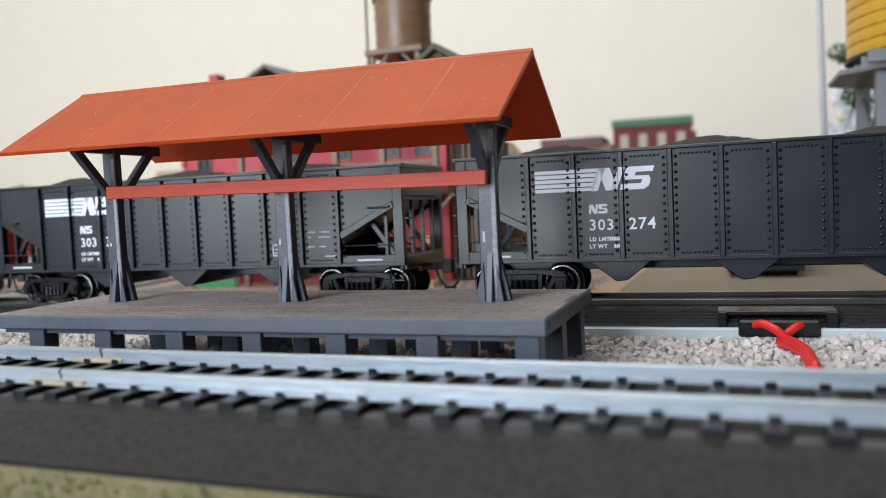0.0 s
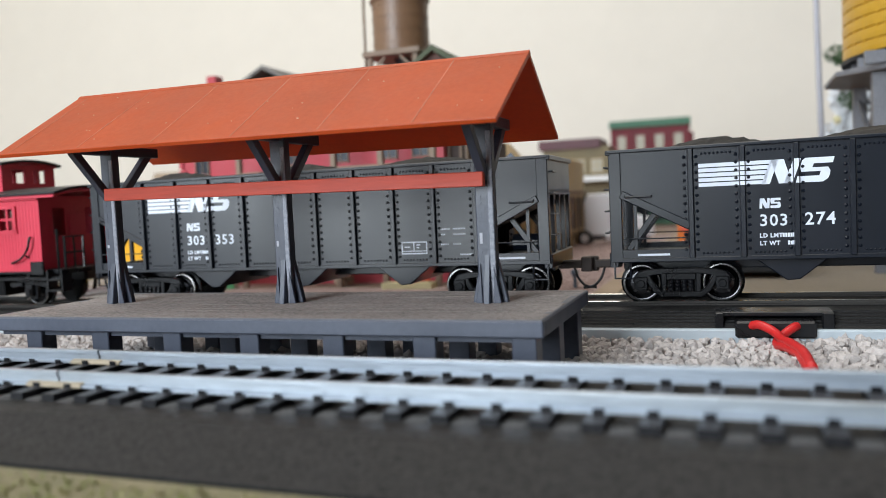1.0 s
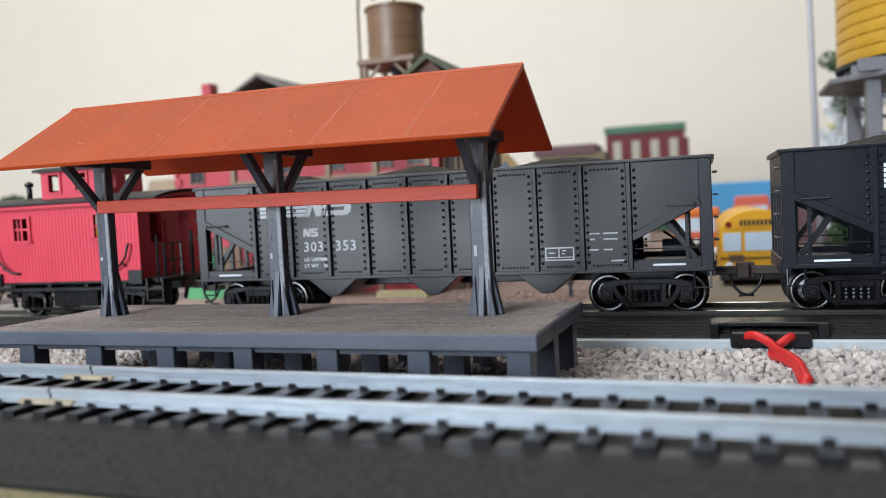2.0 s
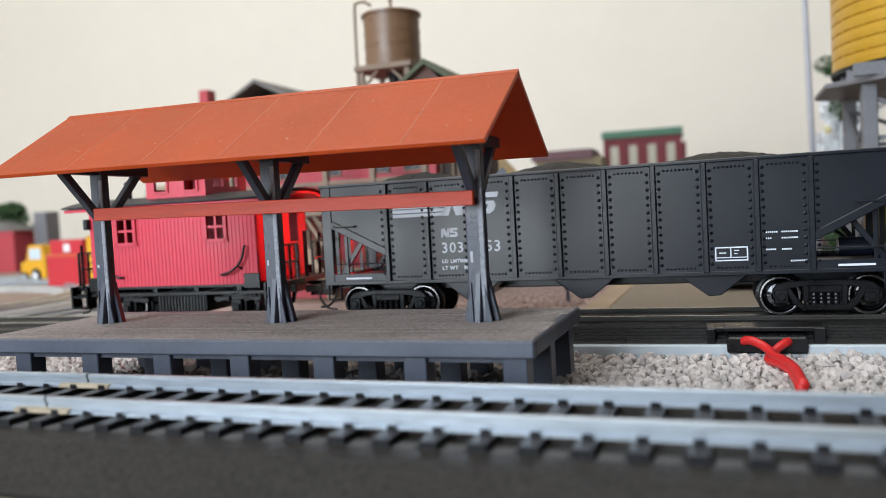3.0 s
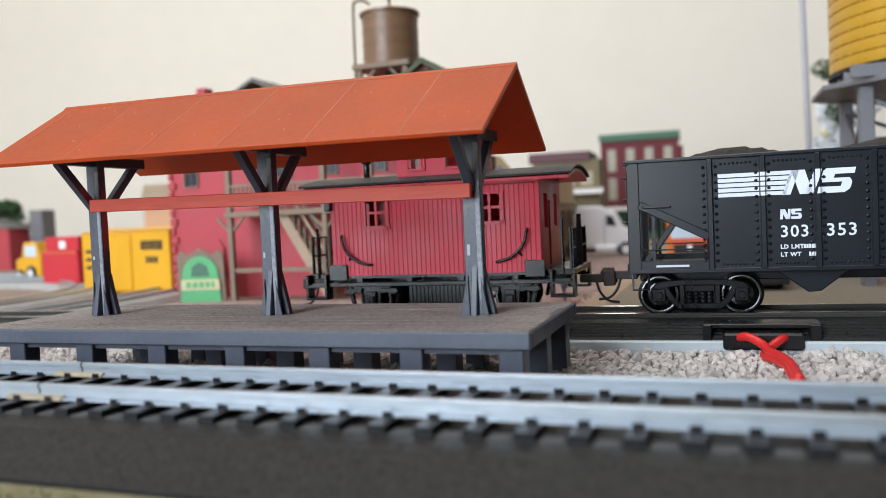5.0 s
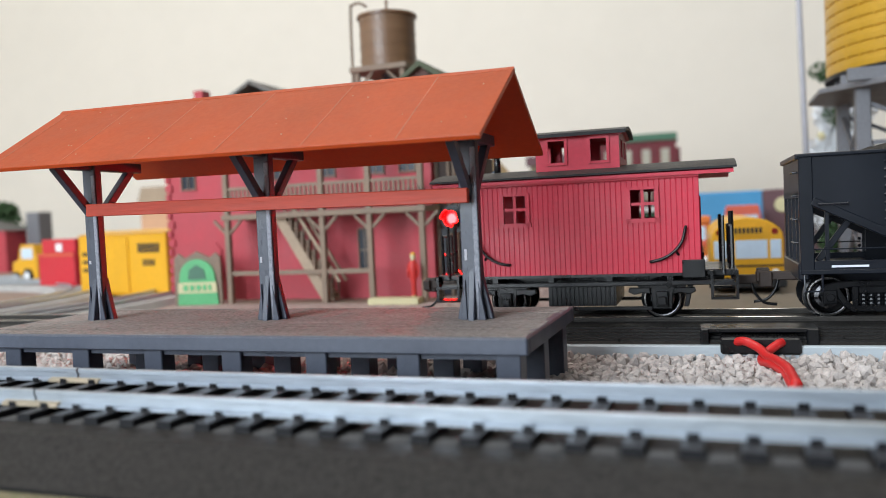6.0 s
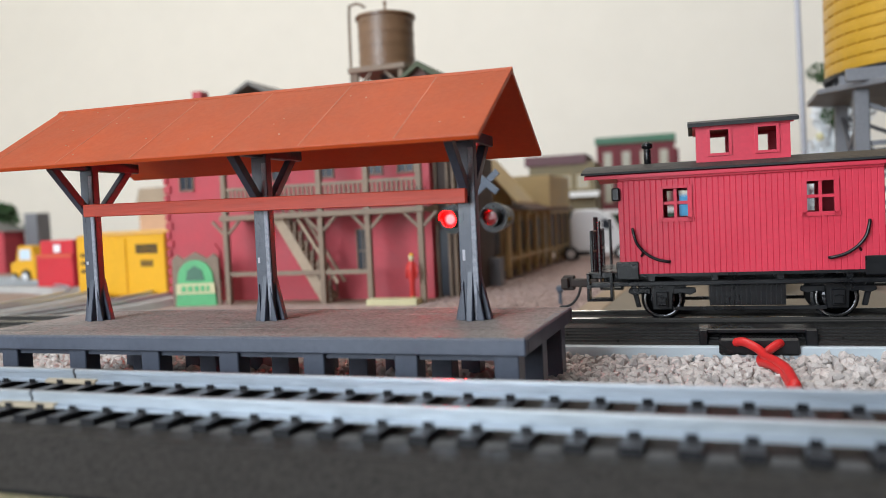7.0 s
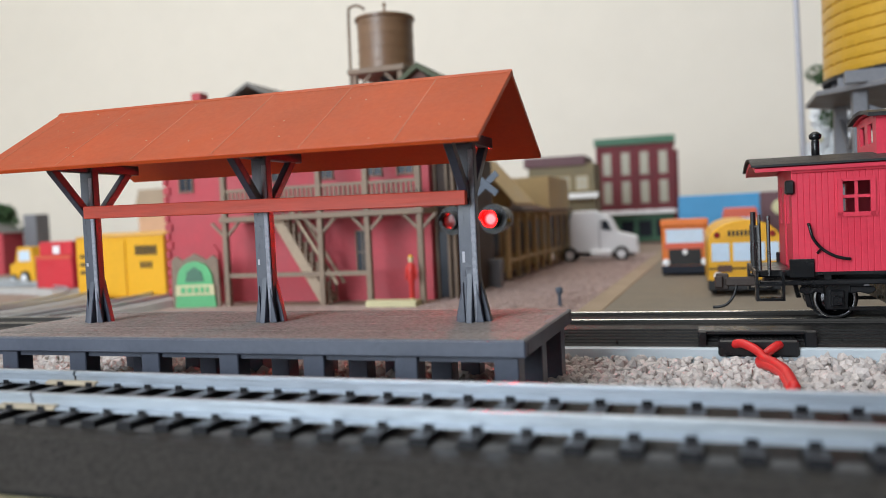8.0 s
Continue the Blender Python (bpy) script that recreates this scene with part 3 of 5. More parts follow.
def truck(car, x):
    t = part("truck", box(-2.2, 2.2, -11, 11, 4.2, 8.4), TRUCK_BLACK, car, "four-wheel freight truck", at=(x, 0, 0), bevel=0.3)
    for s in (-1, 1):
        bm = bmesh.new()
        y0, y1 = s * 10.9, s * 12.6
        top = [(-13.0, 5.6), (-12.8, 7.2), (-11.6, 8.6), (-9.4, 9.2), (-4.5, 9.5), (4.5, 9.5), (9.4, 9.2), (11.6, 8.6), (12.8, 7.2), (13.0, 5.6)]
        low = [(9.6, 6.4), (8.6, 7.4), (4.5, 8.0), (-4.5, 8.0), (-8.6, 7.4), (-9.6, 6.4)]
        prism(top + low, y0, y1, "y", bm)
        for k in (-1, 1):
            prism([(k * 10.2, 7.6), (k * 8.4, 7.6), (k * 6.6, 4.4), (k * 3.4, 1.6), (k * 5.2, 1.3), (k * 7.6, 3.0)], y0, y1, "y", bm)
            prism([(k * 5.4, 8.4), (k * 3.9, 8.4), (k * 3.9, 2.0), (k * 5.2, 2.0)], y0, s * 12.3, "y", bm)
            box(k * 10.75 - 1.7, k * 10.75 + 1.7, min(y0, s * 13.3), max(y0, s * 13.3), 3.6, 7.2, bm)
            tube([(k * 10.75, s * 13.2, 5.3), (k * 10.75, s * 13.9, 5.3)], 1.15, 10, bm)
        box(-5.2, 5.2, min(y0, y1), max(y0, y1), 1.5, 3.0, bm)
        part("side_frame", bm, TRUCK_BLACK, t, bevel=0.2)
        for i in range(4):
            part("spring", lathe([(0.75, 3.0), (0.8, 3.5), (0.65, 4.0), (0.8, 4.5), (0.65, 5.0), (0.8, 5.5), (0.65, 6.0), (0.75, 6.4)], 8, (-2.6 + i * 1.75, s * 11.8, 0)), TRUCK_BLACK, t)
        # dark backing plate, added to block bright background between the springs
        part("spring_plank", box(-3.9, 3.9, min(s * 10.0, s * 10.7), max(s * 10.0, s * 10.7), 2.6, 6.4), TRUCK_BLACK, t)
        part("bolster_end", box(-3.9, 3.9, min(s * 11.2, s * 12.5), max(s * 11.2, s * 12.5), 6.2, 8.0), TRUCK_BLACK, t, bevel=0.2)
    for dx in (-10.75, 10.75):
        wheelset(t, dx, 5.25)
    return t


def rivet(bm, x, y, z, s, r=0.46):
    """A low dome on a side that faces s * y."""
    ring = [bm.verts.new((x + r * math.cos(a), y, z + r * math.sin(a))) for a in (0.6 + math.pi / 3 * k for k in range(6))]
    top = bm.verts.new((x, y + s * r * 0.8, z))
    for k in range(6):
        bm.faces.new((ring[k], ring[(k + 1) % 6], top))


def clip_x(points, x, keep):
    """The part of a convex outline on the right (keep 1) or left (keep -1) of x."""
    out = []
    for (x0, z0), (x1, z1) in zip(points, points[1:] + points[:1]):
        a, b = (x0 - x) * keep, (x1 - x) * keep
        if a >= 0:
            out.append((x0, z0))
        if (a > 0 > b) or (a < 0 < b):
            k = a / (a - b)
            out.append((x, z0 + (z1 - z0) * k))
    return out


def hopper(number, label):
    """A black open hopper car; origin on the rail under its middle."""
    car = thing("hopper_car", label, "hopper car", group="hopper cars of the train")
    L, W, ZB, ZT, XR = 79.7, 18.0, 12.2, 41.9, 58.25
    for s in (-1, 1):
        y = s * W
        inner = s * (W - 0.7)
        part("side_sheet", box(-XR, XR, min(y, inner), max(y, inner), ZB + 0.4, ZT), CAR_BLACK, car, "riveted black side")
        for k in (-1, 1):
            p = [(k * XR, 21.4), (k * 76.6, 30.6), (k * 76.6, ZT), (k * XR, ZT)]
            part("end_gusset", prism(p, inner, y, "y"), CAR_BLACK, car)
            part("slope_flange", bar((k * 58.6, s * 17.9, 21.3), (k * 76.6, s * 17.9, 30.5), 1.6, 2.2), CAR_BLACK, car, bevel=0.2)
            part("corner_post", box(min(k * 76.4, k * L), max(k * 76.4, k * L), min(s * (W + 0.3), s * (W - 2)), max(s * (W + 0.3), s * (W - 2)), ZB, ZT), CAR_BLACK, car, bevel=0.2)
            part("grab_iron", tube([(k * 75.6, s * 18.2, 30.4), (k * 75.4, s * 19.3, 29.6), (k * 68.6, s * 19.3, 29.6), (k * 68.4, s * 17.8, 29.8)], 0.28, 6), CAR_BLACK, car)
            part("grab_iron", tube([(k * 76.2, s * 17.8, 18.2), (k * 76.0, s * 18.3, 18.2), (k * 59.6, s * 18.3, 18.2), (k * 59.4, s * 17.6, 18.2)], 0.2, 6), CAR_BLACK, car)
            part("brace", bar((k * 75.2, s * 14.5, 15), (k * 67.5, s * 14.5, 25.6), 1.3, 1.5), CAR_BLACK, car, bevel=0.12)
            part("strut", box(min(k * 72.6, k * 73.5), max(k * 72.6, k * 73.5), s * 15.6 - 0.4, s * 15.6 + 0.4, 14.4, 28.6), CAR_BLACK, car)
            part("stirrup", tube([(k * 78.8, s * 17.6, 12.4), (k * 78.8, s * 17.8, 7.4), (k * 74.6, s * 17.8, 7.4), (k * 74.6, s * 17.6, 12.4)], 0.35, 6), CAR_BLACK, car)
        part("side_sill", box(-L, L, min(s * (W + 0.35), s * (W - 1.6)), max(s * (W + 0.35), s * (W - 1.6)), ZB - 0.4, ZB + 0.75), CAR_BLACK, car, bevel=0.15)
        for k in (-1, 1):
            part("end_sill", box(min(k * XR, k * L), max(k * XR, k * L), min(s * (W + 0.1), s * (W - 1.2)), max(s * (W + 0.1), s * (W - 1.2)), ZB + 0.7, 15.2), CAR_BLACK, car, bevel=0.1)
            part("sill_stripe", box(min(k * 64, k * 72.5), max(k * 64, k * 72.5), s * 18.15 - 0.08, s * 18.15 + 0.08, 13.5, 14.05), WHITE_INK, car, "dull white painted bar")
        part("top_chord", box(-L - 0.3, L + 0.3, min(s * (W + 0.75), s * (W - 0.9)), max(s * (W + 0.75), s * (W - 0.9)), ZT - 0.2, ZT + 0.75), CAR_BLACK, car, bevel=0.2)
        rib = mesh_of("side_rib", prism([(-0.85, y), (-0.6, s * (W + 1.1)), (0.6, s * (W + 1.1)), (0.85, y)], ZB + 0.5, ZT - 0.2, "z"), CAR_BLACK, 0.12)
        bm = bmesh.new()
        for i in range(10):
            x = -XR + 12.944 * i
            part("side_rib", rib, CAR_BLACK, car, at=(x, 0, 0))
            for k in (-1, 1):
                for j in range(13):
                    rivet(bm, x + k * 1.55, s * (W + 0.02), 14.9 + j * 2.06, s, 0.52)
            if i < 9:
                for j in range(8):
                    rivet(bm, x + 2.9 + j * 1.02, s * (W + 0.02), 40.3, s, 0.36)
                    rivet(bm, x + 2.9 + j * 1.02, s * (W + 0.02), 13.9, s, 0.36)
        part("rivets", bm, CAR_BLACK, car, kind="stuff")
    for k in (-1, 1):
        p = [(k * 34, 12.4), (k * 35.2, 12.4), (k * L, 32.0), (k * L, 33.0), (k * (L - 1.2), 33.0)]
        part("slope_sheet", prism(p, -17.2, 17.2, "y"), CAR_BLACK, car)
        part("end_sheet", box(min(k * (L - 0.7), k * L), max(k * (L - 0.7), k * L), -17.2, 17.2, 31.5, ZT), CAR_BLACK, car)
        part("end_chord", box(min(k * (L - 0.8), k * (L + 0.8)), max(k * (L - 0.8), k * (L + 0.8)), -18.5, 18.5, ZT - 0.6, ZT + 0.75), CAR_BLACK, car, bevel=0.2)
        part("buffer_beam", box(min(k * (L - 2), k * (L + 0.5)), max(k * (L - 2), k * (L + 0.5)), -17.5, 17.5, 10.4, 14.6), CAR_BLACK, car, bevel=0.25)
        for yy in (-9, 0, 9):
            part("end_post", box(min(k * (L - 1.2), k * (L - 0.1)), max(k * (L - 1.2), k * (L - 0.1)), yy - 0.6, yy + 0.6, 14.5, 32), CAR_BLACK, car)
        for j in range(4):
            part("ladder_rung", tube([(k * (L + 0.2), -17.6, 20 + j * 6), (k * (L + 1.3), -17.6, 20 + j * 6), (k * (L + 1.3), -11.5, 20 + j * 6), (k * (L + 0.2), -11.5, 20 + j * 6)], 0.25, 6), CAR_BLACK, car)
        part("end_platform", box(min(k * 60, k * 79), max(k * 60, k * 79), -16.5, 16.5, 12.6, 13.6), CAR_BLACK, car)
        coupler(car, k, k * (L - 1), 10.2)
        truck(car, k * 61.6)
    part("brake_cylinder", tube([(66, -4, 17.5), (74, -4, 17.5)], 2.6, 12), CAR_BLACK, car)
    part("brake_rod", tube([(75, 6, 15), (66, 2, 22)], 0.4, 6), CAR_BLACK, car)
    part("centre_sill", box(-78, 78, -2.6, 2.6, 8.4, 12.4), CAR_BLACK, car, bevel=0.3)
    for x in (-33.5, -0.5, 34):
        p = [(x - 9.5, 12.3), (x + 9.5, 12.3), (x + 1.9, 6.3), (x - 1.2, 6.0)]
        part("hopper_bay", prism(p, -15.4, 15.4, "y"), CAR_BLACK, car, "sloped discharge chute", bevel=0.25)
    # coal, heaped in three low mounds
    bm = bmesh.new()
    nx, ny = 110, 22
    grid = []
    for i in range(nx + 1):
        row = []
        for j in range(ny + 1):
            u, v = i / nx, j / ny
            x, y = (u - 0.5) * 157, (v - 0.5) * 34.2
            edge = min(1, 7 * min(u, 1 - u)) * min(1, 3.2 * min(v, 1 - v))
            h = 40.6 + edge * (3.3 + 2.1 * noise.noise((x * 0.045 + 3, y * 0.05, len(number))) + 0.6 * math.cos(x * 0.125 + 0.6))
            h += 0.45 * noise.noise((x * 0.9, y * 0.9, 1)) + 0.3 * noise.noise((x * 2.1, y * 2.1, 5))
            row.append(bm.verts.new((x, y, h)))
        grid.append(row)
    for i in range(nx):
        for j in range(ny):
            bm.faces.new((grid[i][j], grid[i + 1][j], grid[i + 1][j + 1], grid[i][j + 1]))
    part("coal_load", bm, COAL, car, "heaped dark coal load")
    # lettering on the side towards the platform
    yf = -W - 0.06

    def painted(outlines, name, label):
        """White paint on the sheet, and over the ribs where the outline crosses them."""
        bm = bmesh.new()
        for p in outlines:
            prism(p, yf, yf + 0.05, "y", bm)
            for i in range(10):
                x = -XR + 12.944 * i
                q = clip_x(clip_x(p, x - 0.57, 1), x + 0.57, -1)
                if len(q) > 2:
                    prism(q, -W - 1.16, -W - 1.08, "y", bm)
        part(name, bm, WHITE_INK, car, label)

    rows = [31.5 + i * 1.28 for i in range(5)]
    painted([[(-56.2, z), (-39.8 + i * 0.4, z), (-39.5 + i * 0.4, z + 0.98), (-56.2, z + 0.98)] for i, z in enumerate(rows)], "stripes", "five white bars")
    emblem = [[(-40.7, 31.4), (-38.7, 31.4), (-36.5, 37.6), (-38.4, 37.6)], [(-38.4, 37.6), (-35.2, 37.6), (-33.4, 31.4), (-36.5, 31.4)],
              [(-35.3, 31.4), (-33.4, 31.4), (-31.1, 37.6), (-32.9, 37.6)],
              [(-32.6, 31.4), (-26.2, 31.4), (-25.0, 32.2), (-24.6, 33.0), (-32.2, 33.0)], [(-27.0, 33.0), (-24.6, 33.0), (-24.4, 34.2), (-26.6, 34.2)],
              [(-31.2, 34.1), (-24.4, 34.1), (-24.9, 35.1), (-31.4, 35.1)], [(-31.4, 35.1), (-28.6, 35.1), (-28.2, 36.1), (-31.2, 36.1)],
              [(-31.2, 36.1), (-23.8, 36.1), (-23.4, 37.6), (-30.2, 37.6), (-30.9, 37.0)]]
    painted(emblem, "emblem", "slanted white emblem")
    painted([[(-41.3 + (x + 40.6 - (z - 31.5) * 0.3) * 0.33, 25.2 + (z - 31.5) * 0.42) for x, z in p] for p in emblem], "small_emblem", "small white emblem")
    for txt, x, z, size in ((number[:3], -41.4, 20.6, 4.3), (number[3:], -30.6, 20.6, 4.5), ("LD LMT", -41.4, 17.6, 1.5), ("LT WT", -41.4, 15.6, 1.5)):
        part("lettering", words(txt, size, 0.03, 0.06), WHITE_INK, car, "white lettering", at=(x, yf, z))
    bm = bmesh.new()
    for i in range(5):
        box(-35.9 + i * 0.62, -35.4 + i * 0.62, yf, yf + 0.05, 17.6, 18.65, bm)
        if i > 1:
            box(-35.9 + i * 0.62, -35.4 + i * 0.62, yf, yf + 0.05, 15.6, 16.65, bm)
    for i, (x0, x1, z) in enumerate(((47.2, 50.3, 22.6), (51, 55, 22.6), (47.2, 49, 21.0), (51, 55, 21.0), (47.2, 50, 18.1), (51, 53.6, 18.1), (53, 57.0, 15.0))):
        for k in range(int((x1 - x0) / 0.5)):
            box(x0 + k * 0.5, x0 + k * 0.5 + 0.34, yf, yf + 0.05, z, z + 0.42, bm)
    part("small_print", bm, WHITE_INK, car, "rows of small white bars", kind="stuff")
    bm = bmesh.new()
    for x0, x1, z0, z1 in ((34.6, 42.8, 15.6, 15.95), (34.6, 42.8, 19.0, 19.35), (34.6, 34.95, 15.6, 19.3), (42.45, 42.8, 15.6, 19.3), (38.4, 38.7, 16.4, 19.2), (34.6, 42.8, 16.4, 16.65),
                           (35.6, 37.4, 17.6, 17.9), (39.4, 40.6, 18.2, 18.5), (39.4, 40.2, 17.4, 17.7)):
        box(x0, x1, yf, yf + 0.05, z0, z1, bm)
    part("data_panel", bm, WHITE_INK, car, "white outlined panel")
    return car


def caboose():
    c = thing("caboose", "small red four-wheel caboose with a cupola and grooved siding", "caboose")
    BX, W, ZB, ZT = 32.0, 17.0, 12.8, 39.2
    wins = [(-20.6, -13.9, 27.5, 35.5), (14.2, 20.9, 27.5, 35.5)]
    for s in (-1, 1):
        bm = bmesh.new()
        pitch = 1.42
        n = round(2 * BX / pitch)
        for i in range(n):
            x0, x1 = -BX + 2 * BX * i / n + 0.04, -BX + 2 * BX * (i + 1) / n - 0.04
            spans = [(ZB, ZT)]
            for a, b, z0, z1 in wins:
                if x0 < b and x1 > a:
                    spans = [(ZB, z0), (z1, ZT)]
            for z0, z1 in spans:
                prism([(x0 - 0.05, s * W), (x0 + 0.12, s * (W + 0.11)), (x1 - 0.12, s * (W + 0.11)), (x1 + 0.05, s * W)], z0, z1, "z", bm)
        part("siding", bm, CAB_RED, c, "grooved red boards")
        xs = [-BX, wins[0][0], wins[0][1], wins[1][0], wins[1][1], BX]
        bm = bmesh.new()
        ya, yb = min(s * W, s * (W - 0.8)), max(s * W, s * (W - 0.8))
        for a, b in ((0, 1), (2, 3), (4, 5)):
            box(xs[a], xs[b], ya, yb, ZB, ZT, bm)
        for a, b, z0, z1 in wins:
            box(a, b, ya, yb, ZB, z0, bm)
            box(a, b, ya, yb, z1, ZT, bm)
        part("side_wall", bm, CAB_RED, c)
        for a, b, z0, z1 in wins:
            w = bmesh.new()
            y0, y1 = min(s * (W - 0.2), s * (W + 0.75)), max(s * (W - 0.2), s * (W + 0.75))
            box(a - 0.9, a + 0.25, y0, y1, z0 - 0.9, z1 + 0.6, w)
            box(b - 0.25, b + 0.9, y0, y1, z0 - 0.9, z1 + 0.6, w)
            box(a - 1.2, b + 1.2, y0, y1 + 0.2 * (s > 0), z0 - 1.0, z0 + 0.1, w)
            box(a, b, y0, y1, z1 - 0.2, z1 + 0.6, w)
            part("window_frame", w, CAB_RED, c)
            w = box((a + b) / 2 - 0.4, (a + b) / 2 + 0.4, min(s * (W - 0.3), s * (W + 0.3)), max(s * (W - 0.3), s * (W + 0.3)), z0, z1)
            box(a, b, min(s * (W - 0.3), s * (W + 0.28)), max(s * (W - 0.3), s * (W + 0.28)), (z0 + z1) / 2 - 0.4, (z0 + z1) / 2 + 0.4, w)
            part("glazing_bar", w, CAB_RED, c)
        for k in (-1, 1):
            pts = [(k * 28.4, s * 17.9, 25.0), (k * 28.2, s * 18.5, 24.2), (k * 27.4, s * 18.6, 21.2), (k * 25.4, s * 18.6, 18.6), (k * 22.6, s * 18.6, 16.8), (k * 19.6, s * 18.4, 16.0), (k * 19.2, s * 17.4, 16.0)]
            part("grab_iron", tube(smooth_line(pts, 4), 0.42, 6), BLACK, c, "curved black handrail", smooth=True)
            part("grab_stay", tube([(k * 25.6, s * 18.5, 18.8), (k * 26.4, s * 17.3, 17.6)], 0.35, 6), BLACK, c)
            part("corner_plate", box(min(k * 27.2, k * 33), max(k * 27.2, k * 33), min(s * 17.2, s * 18.0), max(s * 17.2, s * 18.0), 11.4, 16.2), BLACK, c, bevel=0.2)
        part("letter_board", box(-BX, BX, min(s * W, s * (W + 0.7)), max(s * W, s * (W + 0.7)), ZT - 1.3, ZT + 0.4), CAB_RED, c, bevel=0.15)
        part("side_sill", box(-BX - 8, BX + 8, min(s * 14.5, s * 16.5), max(s * 14.5, s * 16.5), 9.4, 10.7), BLACK, c, bevel=0.2)
    for k in (-1, 1):
        x0, x1 = min(k * (BX - 0.8), k * BX), max(k * (BX - 0.8), k * BX)
        for a, b, z0, z1 in ((-W, -11, ZB, ZT), (-5, 5, 34, ZT), (-11, -5, ZB, 25), (-11, -5, 35, ZT), (5, 11, ZB, 25), (5, 11, 35, ZT), (11, W, ZB, ZT), (-5, 5, ZB, 34)):
            part("end_panel", box(x0, x1, a, b, z0, z1), CAB_RED, c)
        part("door", box(min(k * (BX - 0.2), k * (BX + 0.4)), max(k * (BX - 0.2), k * (BX + 0.4)), -3.4, 3.4, ZB + 1, 33), CAB_RED, c, bevel=0.15)
        part("end_platform", box(min(k * BX, k * 41), max(k * BX, k * 41), -15.5, 15.5, 11.6, 13.4), BLACK, c, bevel=0.25)
        rail_pts = [(k * 39.8, -14.5, 13), (k * 39.8, -14.5, 24.6), (k * 39.8, -5.5, 24.6), (k * 39.8, -5.5, 13)]
        for s in (-1, 1):
            part("end_rail", tube([(p[0], p[1] * s, p[2]) for p in rail_pts], 0.5, 6), BLACK, c, "black end railing")
            part("end_rail", tube([(k * 39.8, s * 14.5, 19), (k * 39.8, s * 5.5, 19)], 0.35, 6), BLACK, c)
            part("end_rail", tube([(k * 39.8, s * 10, 13), (k * 39.8, s * 10, 24.6)], 0.35, 6), BLACK, c)
            part("side_rail", tube([(k * 37.6, s * 15.4, 12), (k * 37.6, s * 15.4, 27.5)], 0.45, 6), BLACK, c)
            st = bmesh.new()
            for z in (5.6, 9.4):
                box(min(k * 34.6, k * 40.6), max(k * 34.6, k * 40.6), min(s * 13.5, s * 18), max(s * 13.5, s * 18), z, z + 0.7, st)
            for x in (34.2, 40.4):
                box(min(k * x, k * (x + 0.7)), max(k * x, k * (x + 0.7)), min(s * 13.5, s * 18), max(s * 13.5, s * 18), 5.6, 13.2, st)
            part("steps", st, BLACK, c, "black stirrup steps")
        part("brake_wheel_post", tube([(k * 40.2, 0, 12), (k * 40.2, 0, 28.5)], 0.7, 8), BLACK, c)
        coupler(c, k, k * 40, 9.4)
        wx = k * 21.6
        for s in (-1, 1):
            w = bmesh.new()
            prism([(wx - 6.8, 9.4), (wx + 6.8, 9.4), (wx + 5.4, 7.6), (wx + 2.8, 7.0), (wx + 2.6, 2.6), (wx - 2.6, 2.6), (wx - 2.8, 7.0), (wx - 5.4, 7.6)], s * 10.8, s * 12.6, "y", w)
            box(wx - 1.6, wx + 1.6, min(s * 12.4, s * 14), max(s * 12.4, s * 14), 3.4, 7.6, w)
            tube([(wx, s * 13.8, 5.4), (wx, s * 14.6, 5.4)], 1.0, 8, w)
            prism([(wx + k * 6.9, 9.3), (wx + k * 8.3, 9.3), (wx + k * 6.9, 3.2), (wx + k * 5.6, 3.2)], s * 11.2, s * 12.4, "y", w)
            part("pedestal", w, BLACK, c, bevel=0.2)
            for d in (-1, 1):
                part("spring_hanger", prism([(wx + d * 3.0, 8.6), (wx + d * 8.6, 8.6), (wx + d * 8.9, 7.4), (wx + d * 7.2, 6.6), (wx + d * 5.0, 7.2), (wx + d * 3.0, 6.8)], s * 12.2, s * 13.6, "y"), BLACK, c, bevel=0.2)
            part("journal_lid", box(wx - 1.2, wx + 1.2, min(s * 13.9, s * 14.7), max(s * 13.9, s * 14.7), 3.8, 6.2), BLACK, c, bevel=0.25)
        wheelset(c, wx, 5.2)
    part("tie_bar", box(-19, 19, -13.2, -12.2, 2.4, 3.4), BLACK, c, bevel=0.1)
    part("tie_bar", box(-19, 19, 12.2, 13.2, 2.4, 3.4), BLACK, c, bevel=0.1)
    b = part("battery_box", box(-9.4, 9.4, -12.8, 12.8, 3.6, 9.2), BLACK, c, "ribbed black box under the floor")
    rib = mesh_of("box_rib", box(-0.3, 0.3, -13.2, 13.2, 3.8, 9.0), BLACK)
    for i in range(15):
        part("box_rib", rib, BLACK, b, at=(-8.6 + i * 1.23, 0, 0))
    part("floor", box(-BX, BX, -16.9, 16.9, 12.0, 12.9), BLACK, c)
    for x in (-24, -8, 8, 24):
        part("floor_beam", box(x - 0.8, x + 0.8, -16, 16, 10.6, 12.1), BLACK, c)
    part("centre_beam", box(-38, 38, -4, 4, 8.6, 12.1), BLACK, c)

    def arch(w, z0, rise, th, x0, x1):
        n = 10
        top = [(-w + 2 * w * i / n, z0 + rise * (1 - (2 * i / n - 1) ** 2)) for i in range(n + 1)]
        return prism(top + [(y, z - th) for y, z in reversed(top)], x0, x1, "x")
    part("roof", arch(19.3, 40.4, 2.6, 0.55, -41.4, 41.4), ROOF_DARK, c, "low arched dark roof")
    part("roof_edge", arch(18.9, 39.5, 2.4, 0.9, -40.6, 40.6), CAB_RED, c)
    cx0, cx1, cw, cz0, cz1 = -11.6, 11.6, 12.5, 40.2, 52.0
